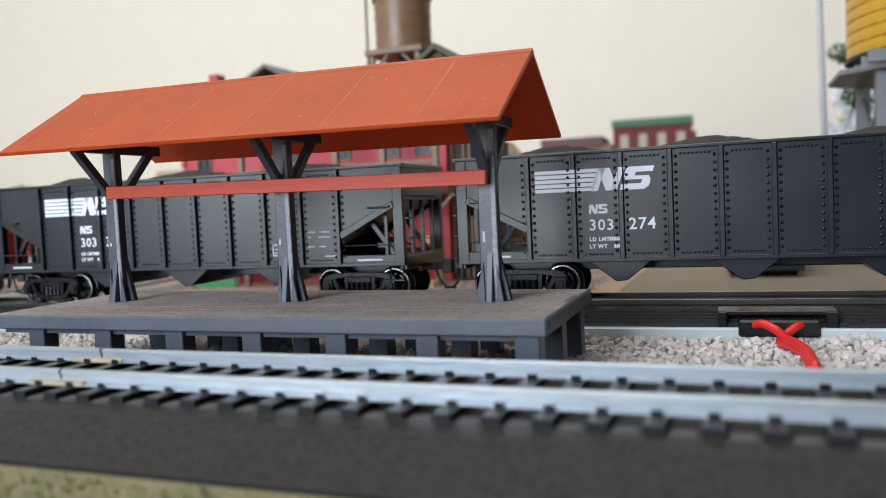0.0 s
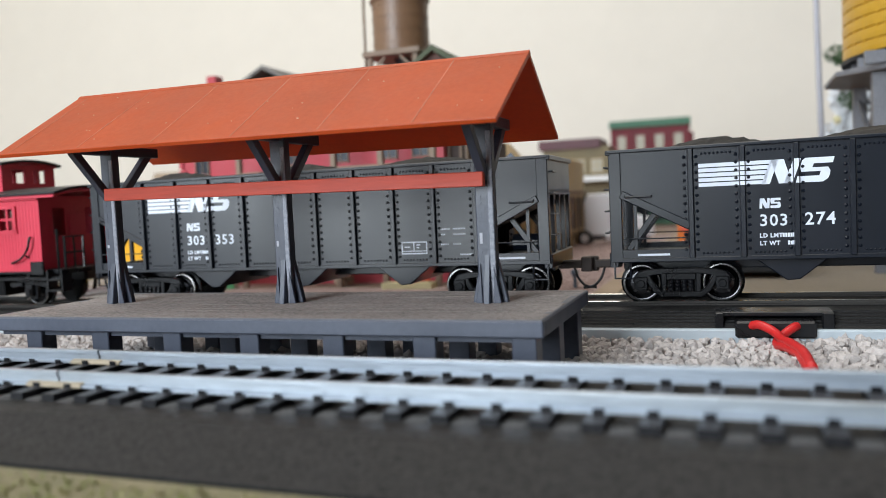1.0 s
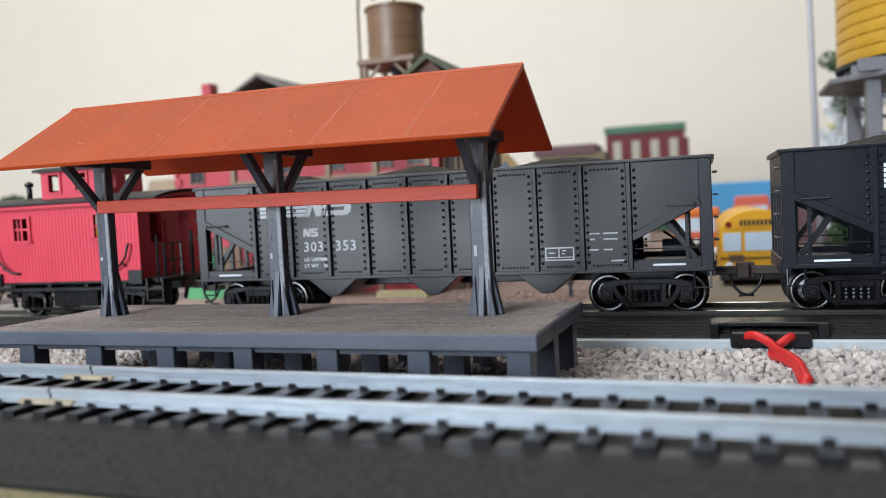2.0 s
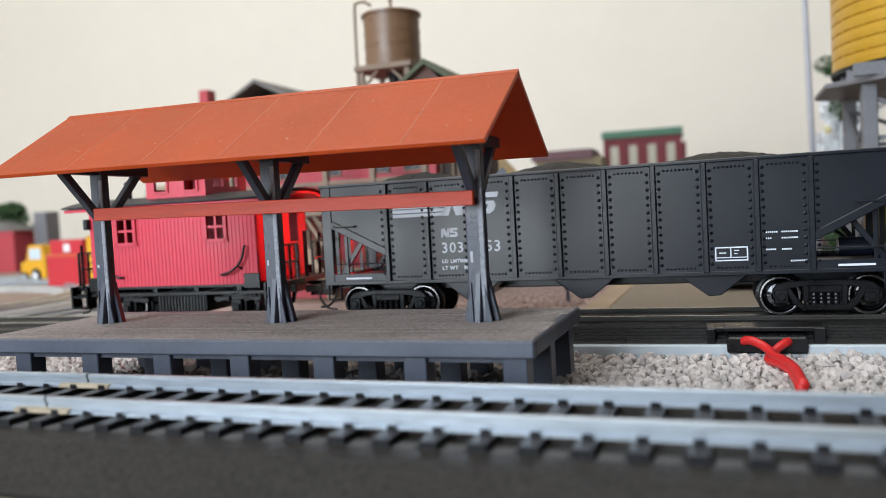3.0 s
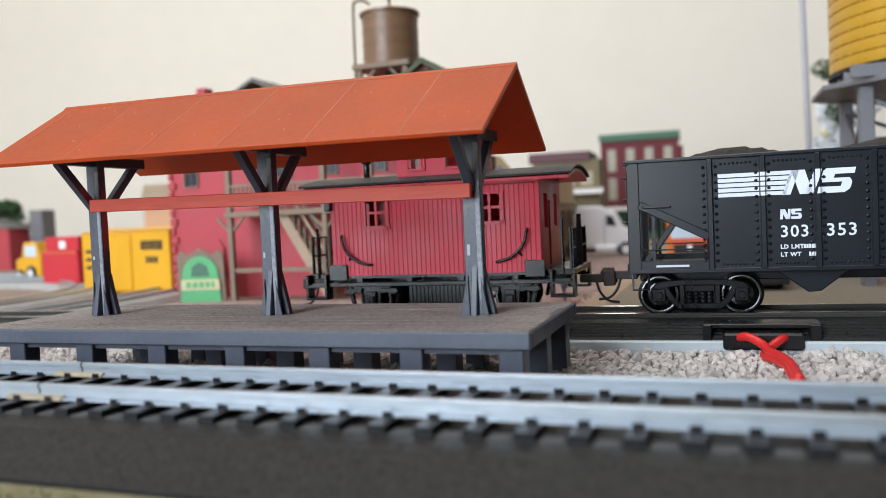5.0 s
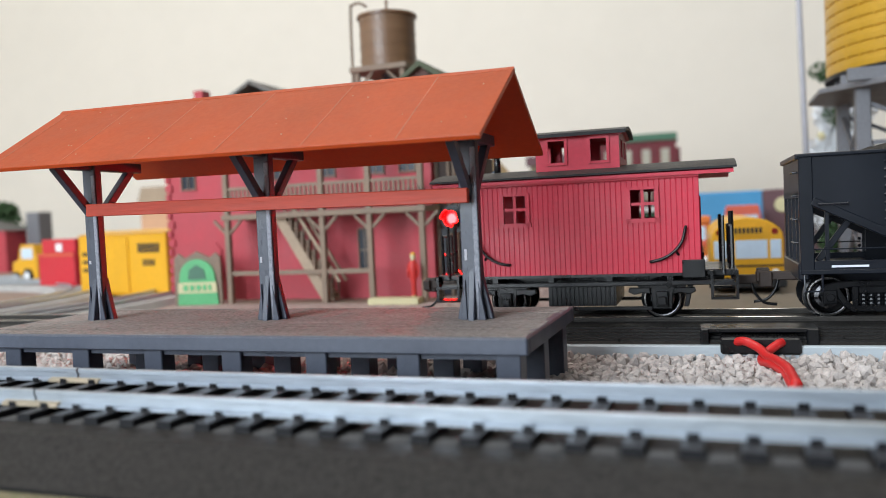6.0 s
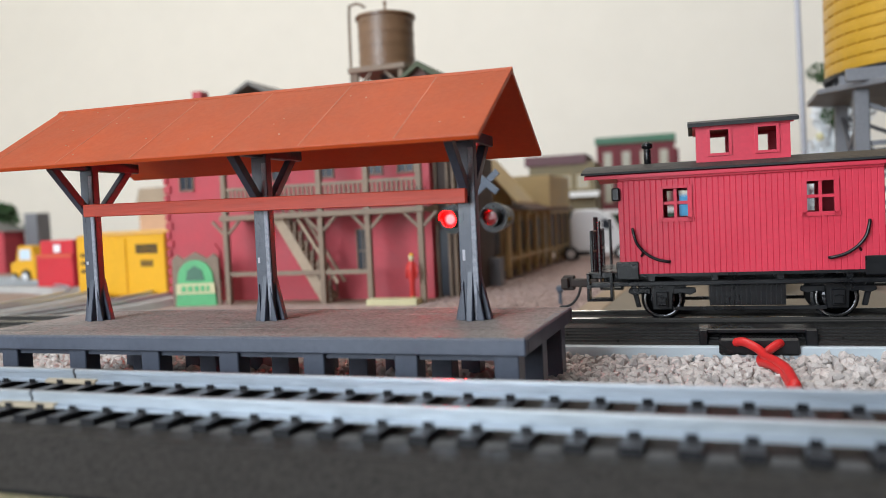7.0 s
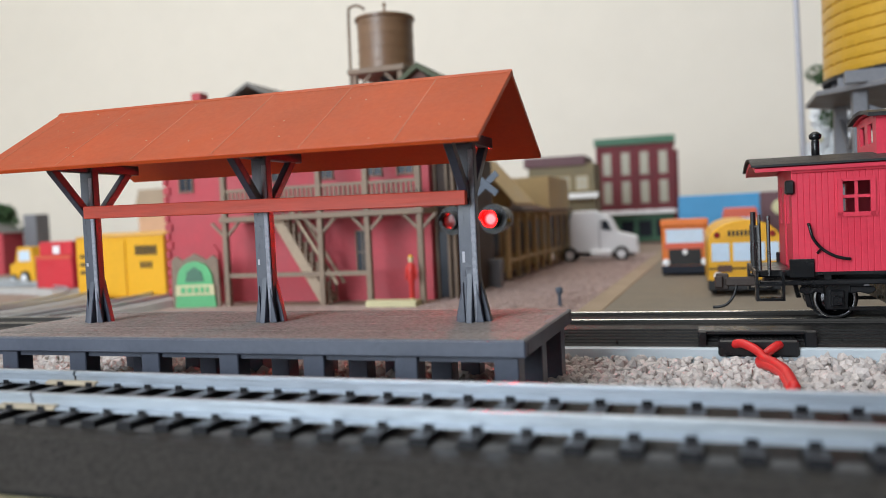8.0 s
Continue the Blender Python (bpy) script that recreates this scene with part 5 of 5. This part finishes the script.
def stores():
    s = thing("store_building", "tan false-front store with a dark brown parapet and white awning", "building", (-152, 800, 0), 2)
    part("wall", box(-32, 34, 0, 60, 0, 90), mat("khaki_plaster", (0.2, 0.16, 0.09), 0.7, scale=200, var=0.25), s)
    part("parapet", box(-36, 26, -2.5, 62, 88, 98), PLUM, s, bevel=0.6)
    part("awning", prism([(-14, 55), (0, 60.5), (0, 57)], -20, 38, "x"), WHITE, s)
    for x in (-16, 4, 22):
        opening(s, "window", x, 64, 11, 13, 0, CREAM, PANE)
    part("shopfront", box(-28, 30, -0.8, 0.2, 3, 40), DARK_WIN, s)
    d = thing("depot", "tan wooden depot with a brown roof and a posted veranda", "building")
    wall = mat("mustard_clapboard", (0.34, 0.22, 0.075), 0.65, scale=200, var=0.25)
    part("wall", box(-172, -141, 475, 672, 0, 46), wall, d)
    part("gable", prism([(-168, 46), (-121, 46), (-121, 50), (-142, 75), (-168, 50)], 472, 476, "y"), wall, d)
    for x1 in (-170, -117):
        part("roof", prism([(-142, 77.5), (x1, 48.5), (x1, 47), (-142, 75.5)], 469, 520, "y"), CREAM, d, "tan gable roof")
    part("rear_block", box(-152, -121, 590, 672, 40, 69), CREAM, d, "cream upper storey")
    part("veranda_roof", prism([(-139, 51), (-119, 44), (-119, 42.5), (-139, 49)], 466, 680, "y"), BROWN_BRICK, d, "brown veranda roof", bevel=0.3)
    part("veranda_floor", box(-141, -121, 468, 678, 0, 2.2), BROWN_BRICK, d)
    for i in range(9):
        y = 472 + i * 25
        part("veranda_post", box(-125, -122.2, y - 1.4, y + 1.4, 2, 43), CREAM, d, bevel=0.2)
        if i < 8:
            part("rail", box(-124.4, -122.8, y + 1.4, y + 23.6, 12, 14), CREAM, d)
            part("window", box(-141.2, -140.4, y + 6, y + 18, 14, 36), DARK_WIN, d)
    for x in (-164, -150):
        opening(d, "window", x, 14, 8, 20, 475, CREAM, DARK_WIN)
    g = thing("brown_house", "brown house with a green gable roof", "house")
    part("wall", box(-166, -132, 392, 440, 0, 104), BROWN_BRICK, g)
    part("gable", prism([(-166, 104), (-132, 104), (-146, 119)], 392, 394, "y"), BROWN_BRICK, g)
    for k in (-1, 1):
        part("roof", prism([(-146, 122), (-146 + k * 24, 104.5), (-146 + k * 24, 102.5), (-146, 119)], 388, 444, "y"), OLIVE_ROOF, g)
    for x in (-156, -138):
        opening(g, "window", x, 52, 6, 14, 392, CREAM, PANE)
    g = thing("grey_house", "grey house with a dark gable roof and chimney", "house")
    part("wall", box(-346, -296, 504, 570, 0, 128), GREY_ROOF, g)
    for k in (-1, 1):
        part("roof", prism([(-318, 145), (-318 + k * 34, 127), (-318 + k * 34, 125), (-318, 142.5)], 498, 575, "y"), GREY_ROOF, g)
    part("chimney", box(-371, -363, 505, 515, 0, 143), HOTEL_RED, g, "red chimney", bevel=0.4)
    p = thing("peach_house", "pale peach plaster house", "house", (-532, 660, 0))
    part("wall", box(-24, 20, 0, 50, 0, 62), mat("peach_plaster", (0.6, 0.34, 0.2), 0.8, scale=100, var=0.15), p)
    part("roof", prism([(-27, 62), (23, 62), (18, 84), (-20, 84)], -3, 53, "y"), SAND, p)
    h = thing("plum_shed", "plum brown shed with a pale panel", "shed", (44, 660, 0))
    part("wall", box(-14, 24, 0, 40, 0, 50), PLUM, h, bevel=0.4)
    part("panel", lathe([(6, 0), (5.5, -0.8)], 16, (-1, 0, 38), "y"), SIGN_CREAM, h)
    k = thing("grey_block", "small plain grey block building", "building", (-758, 715, 0))
    part("wall", box(-9, 10, 0, 20, 0, 68), GREY_METAL, k, bevel=0.5)
    r = thing("red_shed", "dark red shed beside the tree", "shed", (-790, 690, 0))
    part("wall", box(-30, 18, 0, 30, 0, 48), HOTEL_RED, r, bevel=0.4)
    part("roof", prism([(-33, 48), (21, 48), (-6, 60)], -2, 32, "y"), GREY_ROOF, r)
    part("relay_case", box(-4.5, 4.5, -4, 4, 0, 16.5), GREY_METAL, thing("relay_cabinet", "grey trackside relay cabinet", "cabinet", (-121, 430, 0)), bevel=0.4)


def water_tower():
    t = thing("water_tower", "brown wooden water tank on legs with a filler pipe", "water tower", (-176.3, 421, 0))
    n = 48
    a1 = 2 * math.pi * 0.9 / n
    q = [(r * math.cos(a), r * math.sin(a)) for r, a in ((15.2, 0), (15.7, 0), (15.7, a1), (15.2, a1))]
    stave = mesh_of("stave", prism(q, 126, 154, "z"), TANK_BROWN)
    for k in range(n):
        part("stave", stave, TANK_BROWN, t).rotation_euler = (0, 0, 2 * math.pi * k / n)
    part("tank", lathe([(15.3, 125.5), (15.3, 154)], 36), TANK_BROWN, t, smooth=False)
    for z in (130, 137, 144, 150):
        part("hoop", lathe([(15.6, z), (16.0, z + 0.1), (16.0, z + 0.8), (15.6, z + 0.9)], 36), TANK_BROWN, t)
    part("roof", lathe([(17.0, 153.6), (17.0, 155), (4, 158.6), (1.2, 159)], 36), TANK_BROWN, t)
    part("finial", lathe([(0.9, 158), (0.7, 162), (1.3, 163), (0.3, 164.5)], 10), TANK_BROWN, t)
    part("deck", box(-17, 17, -17, 17, 122.5, 125.4), TIMBER, t, bevel=0.3)
    part("drop_pipe", lathe([(5.5, 125), (3.2, 119), (2.4, 100), (2.4, 20)], 14), ROOF_DARK, t)
    for x in (-13.5, 13.5):
        for y in (-13.5, 13.5):
            part("leg", bar((x, y, 123), (x * 1.15, y * 1.15, 0), 2.6), TIMBER, t)
            part("bracket", bar((x, y, 113), (x * 0.3, y, 122.5), 1.4), TIMBER, t)
    part("filler_pipe", tube(smooth_line([(-6, -14, 158), (-10, -14, 160.5), (-14.6, -14, 160), (-15.8, -14, 156), (-16.2, -14, 120), (-16.2, -14, 40)], 4), 0.8, 8), TIMBER, t, smooth=True)
    t = thing("storage_tank_tower", "ochre corrugated round tank on a grey steel tower", "tank", (98.5, 420, 0))
    prof = []
    for i in range(21):
        z = 97 + i * 5.4
        prof += [(49.4, z), (50.2, z + 0.45), (50.35, z + 2.6), (50.2, z + 4.8), (49.4, z + 5.2)]
    part("tank", lathe(prof, 72), TANK_YELLOW, t, "ochre corrugated tank wall")
    seam = mesh_of("tank_seam", box(49.6, 50.25, -0.35, 0.35, 97, 210), TANK_YELLOW)
    for k in range(40):
        part("tank_seam", seam, TANK_YELLOW, t).rotation_euler = (0, 0, 2 * math.pi * k / 40)
    part("tank_floor", lathe([(51, 95.2), (51, 97)], 56), ROOF_DARK, t)
    bm = prism([(61 * math.cos(math.pi * (k + 0.5) / 4), 61 * math.sin(math.pi * (k + 0.5) / 4)) for k in range(8)], 87.5, 90, "z")
    part("walkway", bm, GREY_METAL, t, "grey octagonal walkway", bevel=0.4)
    for i in range(5):
        part("floor_beam", box(-47, 47, -40 + i * 20 - 1.8, -40 + i * 20 + 1.8, 90, 95.2), GREY_METAL, t)
    for x in (-40, 40):
        for y in (-30, 30):
            part("leg", box(x - 3, x + 3, y - 3, y + 3, 0, 87.5), GREY_METAL, t, bevel=0.4)
    for z0, z1 in ((6, 42), (46, 82)):
        for y in (-30, 30):
            part("cross_brace", bar((-40, y, z0), (40, y, z1), 1.8), GREY_METAL, t)
            part("cross_brace", bar((40, y, z0), (-40, y, z1), 1.8), GREY_METAL, t)
        for x in (-40, 40):
            part("cross_brace", bar((x, -30, z0), (x, 30, z1), 1.8), GREY_METAL, t)
            part("cross_brace", bar((x, 30, z0), (x, -30, z1), 1.8), GREY_METAL, t)
    for z in (44, 64):
        for y in (-30, 30):
            part("girt", box(-40, 40, y - 1, y + 1, z - 1, z + 1), GREY_METAL, t)
    p = thing("lamp_pole", "tall slim grey pole", "pole", (48.5, 536, 0))
    part("shaft", tube([(2, 0, 0), (0, 0, 90), (-3, 0, 260)], 2.0, 12, r2=1.5), POLE_GREY, p, smooth=True)
    part("foot", lathe([(4, 0), (4, 2), (2.2, 4)], 12, (2, 0, 0)), POLE_GREY, p)


def leaf_crown(name, material, parent, blobs, n, size, seed, label=""):
    """A crown of many small tilted leaf clumps scattered through several uneven lobes."""
    rnd = random.Random(seed)
    bm = bmesh.new()
    for cx, cy, cz, rx, ry, rz in blobs:
        for i in range(n):
            while True:
                u = Vector((rnd.uniform(-1, 1), rnd.uniform(-1, 1), rnd.uniform(-1, 1)))
                if 0.3 < u.length < 1:
                    break
            p = Vector((cx + u.x * rx, cy + u.y * ry, cz + u.z * rz))
            e = Euler((rnd.uniform(0, 6), rnd.uniform(0, 6), rnd.uniform(0, 6))).to_matrix()
            s = size * rnd.uniform(0.6, 1.4)
            q = [bm.verts.new(p + e @ Vector(c)) for c in ((-s, 0, 0), (0, -s * 0.5, s * 0.3), (s, 0, 0), (0, s * 0.5, s * 0.3))]
            bm.faces.new(q)
    part(name, bm, material, parent, label)


def trees():
    t = thing("tree", "dark green leafy tree", "tree", (-812, 720, 0))
    part("trunk", tube([(0, 0, 0), (1, 0, 22), (-1, 0, 45)], 4, 8, r2=2), TIMBER, t)
    for k in range(4):
        part("limb", tube([(0, 0, 20 + k * 6), (16 * math.cos(k * 1.6), 16 * math.sin(k * 1.6), 42 + k * 5)], 1.6, 6, r2=0.8), TIMBER, t)
    leaf_crown("crown", LEAF, t, [(0, 0, 54, 30, 24, 26), (20, -6, 44, 16, 16, 14), (-22, 4, 46, 18, 16, 16), (6, 0, 70, 18, 16, 12)], 420, 3.2, 5)
    t = thing("fir_tree", "small dark green fir tree", "tree", (64, 512, 0))
    part("trunk", tube([(0, 0, 0), (0, 0, 50)], 2, 8, r2=0.6), TIMBER, t)
    leaf_crown("crown", LEAF, t, [(0, 0, 8 + i * 7, 15 - i * 2, 15 - i * 2, 5) for i in range(7)], 170, 2.6, 6)
    t = thing("fir_tree", "small dark green fir tree", "tree", (86, 560, 0))
    part("trunk", tube([(0, 0, 0), (0, 0, 52)], 2, 8, r2=0.6), TIMBER, t)
    leaf_crown("crown", LEAF, t, [(0, 0, 8 + i * 7, 16 - i * 2, 16 - i * 2, 5) for i in range(7)], 170, 2.6, 8)
    t = thing("flocked_tree", "white flocked tree with red, green and yellow ornaments", "tree", (84, 655, 0))
    part("trunk", tube([(0, 0, 0), (0, 0, 120)], 3, 8, r2=1), TIMBER, t)
    leaf_crown("crown", SNOW, t, [(0, 0, 30, 26, 20, 24), (0, 0, 70, 24, 18, 26), (2, 0, 105, 20, 16, 20), (-6, -4, 60, 14, 12, 30)], 700, 4.0, 9, "white flocked crown")
    for x, z, r, m in ((-14, 112, 5, WAGON_RED), (-8, 100, 5.5, LEAF), (-16, 86, 3, SIGN_CREAM), (-4, 130, 8, LEAF), (-16, 132, 6, LEAF), (4, 120, 4, WAGON_RED)):
        if m is LEAF:
            leaf_crown("leaf_clump", LEAF, t, [(x, -24, z, r * 1.3, r, r * 1.2), (x + r * 0.6, -23, z - r * 0.7, r, r, r * 0.8)], 90, 1.7, int(z), "dark green leaf clump")
            continue
        bm = bmesh.new()
        bmesh.ops.create_icosphere(bm, subdivisions=2, radius=r)
        for v in bm.verts:
            v.co *= 1 + 0.25 * noise.noise(v.co * 0.4)
        part("ornament", bm, m, t, at=(x, -24, z))


def figurine():
    bm = lathe([(1.2, 0), (1.6, 1), (1.4, 8), (2.2, 11), (2.6, 16), (2.4, 19), (1.0, 20.2), (1.5, 21.4), (1.6, 23), (0.6, 24.4)], 14)
    tube([(-2.4, 0, 18.5), (-3.4, -0.4, 14), (-2.8, -1.2, 11)], 0.7, 6, bm)
    tube([(2.4, 0, 18.5), (3.4, -0.4, 14), (2.8, -1.2, 11)], 0.7, 6, bm)
    ob = solid("figurine", bm, [FIGURE_RED, SIGN_CREAM, YELLOW], "small painted standing figurine with a red coat", "figurine", (-136, 342, 3.6), smooth=True)
    ob.scale = (0.8, 0.8, 0.86)
    for f in ob.data.polygons:
        z = f.center.z / MM
        f.material_index = 2 if z > 22.3 else 1 if z > 20.2 or z < 3 else 0


SIGNAL_AT = (-88.4, 290, 0)


def crossing_signal():
    s = thing("crossing_signal", "grade crossing signal with two red flashing lamps and a blue-grey crossbuck", "signal", SIGNAL_AT, -8)
    part("mast", tube([(0, 0, 0), (0, 0, 62)], 1.1, 10), WHITE, s, "white mast", smooth=True)
    part("base", lathe([(4, 0), (4, 3), (2, 6)], 12), BLACK, s)
    part("crossarm", tube([(-9, 0, 39.4), (9, 0, 39.4)], 0.9, 8), BLACK, s)
    for a in (40, -40):
        bm = box(-6, 6, -0.4, 0.4, -1.2, 1.2)
        bmesh.ops.rotate(bm, cent=(0, 0, 0), matrix=Matrix.Rotation(radians(a), 3, "Y"), verts=bm.verts)
        part("crossbuck_blade", bm, SCREW, s, "blue-grey crossbuck blade", at=(6.2, -2.2 - 0.01 * a, 52.6))
    lamps = []
    for x in (-8.5, 8.5):
        head = part("lamp_head", lathe([(5.6, -0.6), (5.6, 0.6), (4.9, 1.6), (4.7, 7.5), (4.0, 10.2), (2.4, 12.0), (0.8, 12.4)], 26, axis="y"), BLACK, s, "round black lamp housing", at=(x, -1.5, 39.4))
        part("visor", prism([(3.7 * math.cos(a), 3.7 * math.sin(a)) for a in (math.pi * k / 12 for k in range(13))] + [(3.4 * math.cos(a), 3.4 * math.sin(a)) for a in (math.pi * k / 12 for k in range(12, -1, -1))], -5.6, -0.6, "y"), BLACK, head)
        # the lamp turns its lit face outwards and its dull face inwards by turns
        bm = lathe([(0.8, -1.25), (1.9, -1.1), (2.6, -0.8), (2.8, -0.35), (2.8, 0.35), (2.4, 0.9), (0.8, 1.15)], 20, axis="y")
        lens = part("lens", bm, [DULL_RED, LAMP_RED, LAMP_CORE], head, "red lamp lens", at=(0, -1.6, 0))
        for f in lens.data.polygons:
            f.material_index = 0 if f.center.y > -0.0003 else 2 if math.hypot(f.center.x, f.center.z) < 0.0019 else 1
        part("rim", lathe([(2.9, -3.9), (3.4, -3.9), (3.4, -0.4), (2.9, -0.4), (2.9, -3.9)], 20, axis="y", ends=False), BLACK, head)
        lamps.append(lens)
    return lamps


def flat_ground():
    road = box(-46, 62, 268, 1375, 0.02, 0.5)
    solid("road", road, ROAD, "plain brown-grey town road", kind="structure")
    solid("road_verge", box(-56, -46, 268, 1375, 0.02, 0.9), SAND, "tan sandy road edge", kind="structure", bevel=0.3)
    g = thing("gravel_yard", "reddish crushed gravel yard beside the depot", "gravel", kind="structure")
    part("grit", box(-300, -56, 268, 760, 0.02, 0.8), RED_GRIT, g)
    rnd = random.Random(21)
    verts, faces = [], []
    src = stone_mesh(rnd, 1.0)
    base_v, base_f = [v.co.copy() for v in src.verts], [[v.index for v in f.verts] for f in src.faces]
    src.verts.index_update()
    base_f = [[v.index for v in f.verts] for f in src.faces]
    for i in range(3600):
        x, y = rnd.uniform(-130, -57), 268 + 380 * rnd.random() ** 1.4
        r = rnd.uniform(0.5, 1.1)
        e = Euler((rnd.uniform(0, 6), rnd.uniform(0, 6), rnd.uniform(0, 6))).to_matrix()
        n = len(verts)
        verts += [((e @ v) * r + Vector((x, y, 0.9))) * MM for v in base_v]
        faces += [[n + k for k in f] for f in base_f]
    me = bpy.data.meshes.new("stones")
    me.from_pydata(verts, [], faces)
    me.materials.append(RED_GRIT)
    part("stones", me, None, g, kind="stuff")
    # pale curved siding in the far corner
    c = thing("curved_siding", "pale grey curved track siding", "track")
    for r0, r1, z in ((150, 186, 4), (212, 248, 4)):
        bm = bmesh.new()
        rows = []
        for k in range(31):
            a = radians(-10 + k * 5)
            ring = [(r0 - 4, 0.05), (r0, z), (r1, z), (r1 + 4, 0.05)]
            rows.append([bm.verts.new((-520 + r * math.cos(a), 300 + r * math.sin(a), h)) for r, h in ring])
        for a, b in zip(rows, rows[1:]):
            for k in range(3):
                bm.faces.new((a[k], a[k + 1], b[k + 1], b[k]))
        part("roadbed", bm, GREY_BALLAST, c)
        for off in (9.5, 26.5):
            pts = [(-520 + (r0 + off) * math.cos(radians(-10 + k * 5)), 300 + (r0 + off) * math.sin(radians(-10 + k * 5)), z + 1.4) for k in range(31)]
            part("rail", tube(pts, 0.9, 6), RAIL, c)
    s = thing("screw", "small blue-grey screw standing in the gravel", "screw", (-65.5, 333, 0))
    part("shank", tube([(0, 0, 0), (0, 0, 7)], 0.8, 8), SCREW, s)
    part("head", lathe([(0.9, 6), (1.7, 7.4), (1.5, 9), (0.5, 9.4)], 12), SCREW, s)


flat_ground()
hotel()
billboard()
boxcar()
vehicles()
brick_block()
stores()
water_tower()
trees()
figurine()
LAMPS = crossing_signal()


def signal_motions():
    """The two lamps flash by turns: each half turn swings the lit face of one to the front and that of the other away."""
    half = 0.7725
    for lens, first in zip(LAMPS, (0, 180)):
        rows, ang, t = [(0.0, first + (172 if first == 0 else 20)), (0.04, first + (176 if first == 0 else 100)), (0.0735, first + 180)], first + 180, half
        while t + 0.06 < 8.0:
            rows += [(t - 0.045 + k * 0.03, ang + 60 * k) for k in range(4)]
            ang += 180
            t += half
        rows.append((8.0, ang))
        seen, keep = set(), []
        for tt, a in rows:
            if frame(tt) not in seen:
                seen.add(frame(tt))
                keep.append((tt, a))
        walk(lens, [(tt, pose(0, -0.0016, 0) @ pose(0, 0, 0, 0, 0, a)) for tt, a in keep])


grass()
tracks()
power_terminal()
platform()
HOPPER_A = hopper("303274", "black open hopper car heaped with coal, white bars on its side")
HOPPER_B = hopper("303353", "black open hopper car heaped with coal, coupled to the caboose")
CABOOSE = caboose()
gravel()

# ---- what moves ----
# where the middle of the second hopper car stands along the track, in millimetres
RUN = [(0.0, -168.3), (0.5, -145.8), (1.0, -123.4), (1.5, -101.0), (3.0, -31.9), (3.5, -8.6), (4.0, 14.7), (4.5, 38.2), (6.0, 104.6),
       (6.5, 126.4), (7.0, 148.9), (7.5, 171.1), (8.0, 192.8)]


def run_at(t):
    for (t0, s0), (t1, s1) in zip(RUN, RUN[1:]):
        if t <= t1:
            return s0 + (s1 - s0) * (t - t0) / (t1 - t0)
    return RUN[-1][1]


def on_track(s):
    p = pose(0, 0, 0, 0, 0, TRACK_RZ) @ Vector((s * MM, 0.23947, 0.00932))
    return pose(p.x, p.y, p.z, 0, 0, TRACK_RZ)


def motions():
    for ob, off in ((HOPPER_A, 176.3), (HOPPER_B, 0.0), (CABOOSE, -136.4)):
        walk(ob, [(t, on_track(s + off)) for t, s in RUN])
    times = [i * 0.1 for i in range(81)]
    for ob, x, r in WHEELS:
        walk(ob, [(t, pose(x * MM, 0, r * MM) @ pose(0, 0, 0, 0, math.degrees((run_at(t) - run_at(0)) / r), 0)) for t in times])
    signal_motions()


motions()
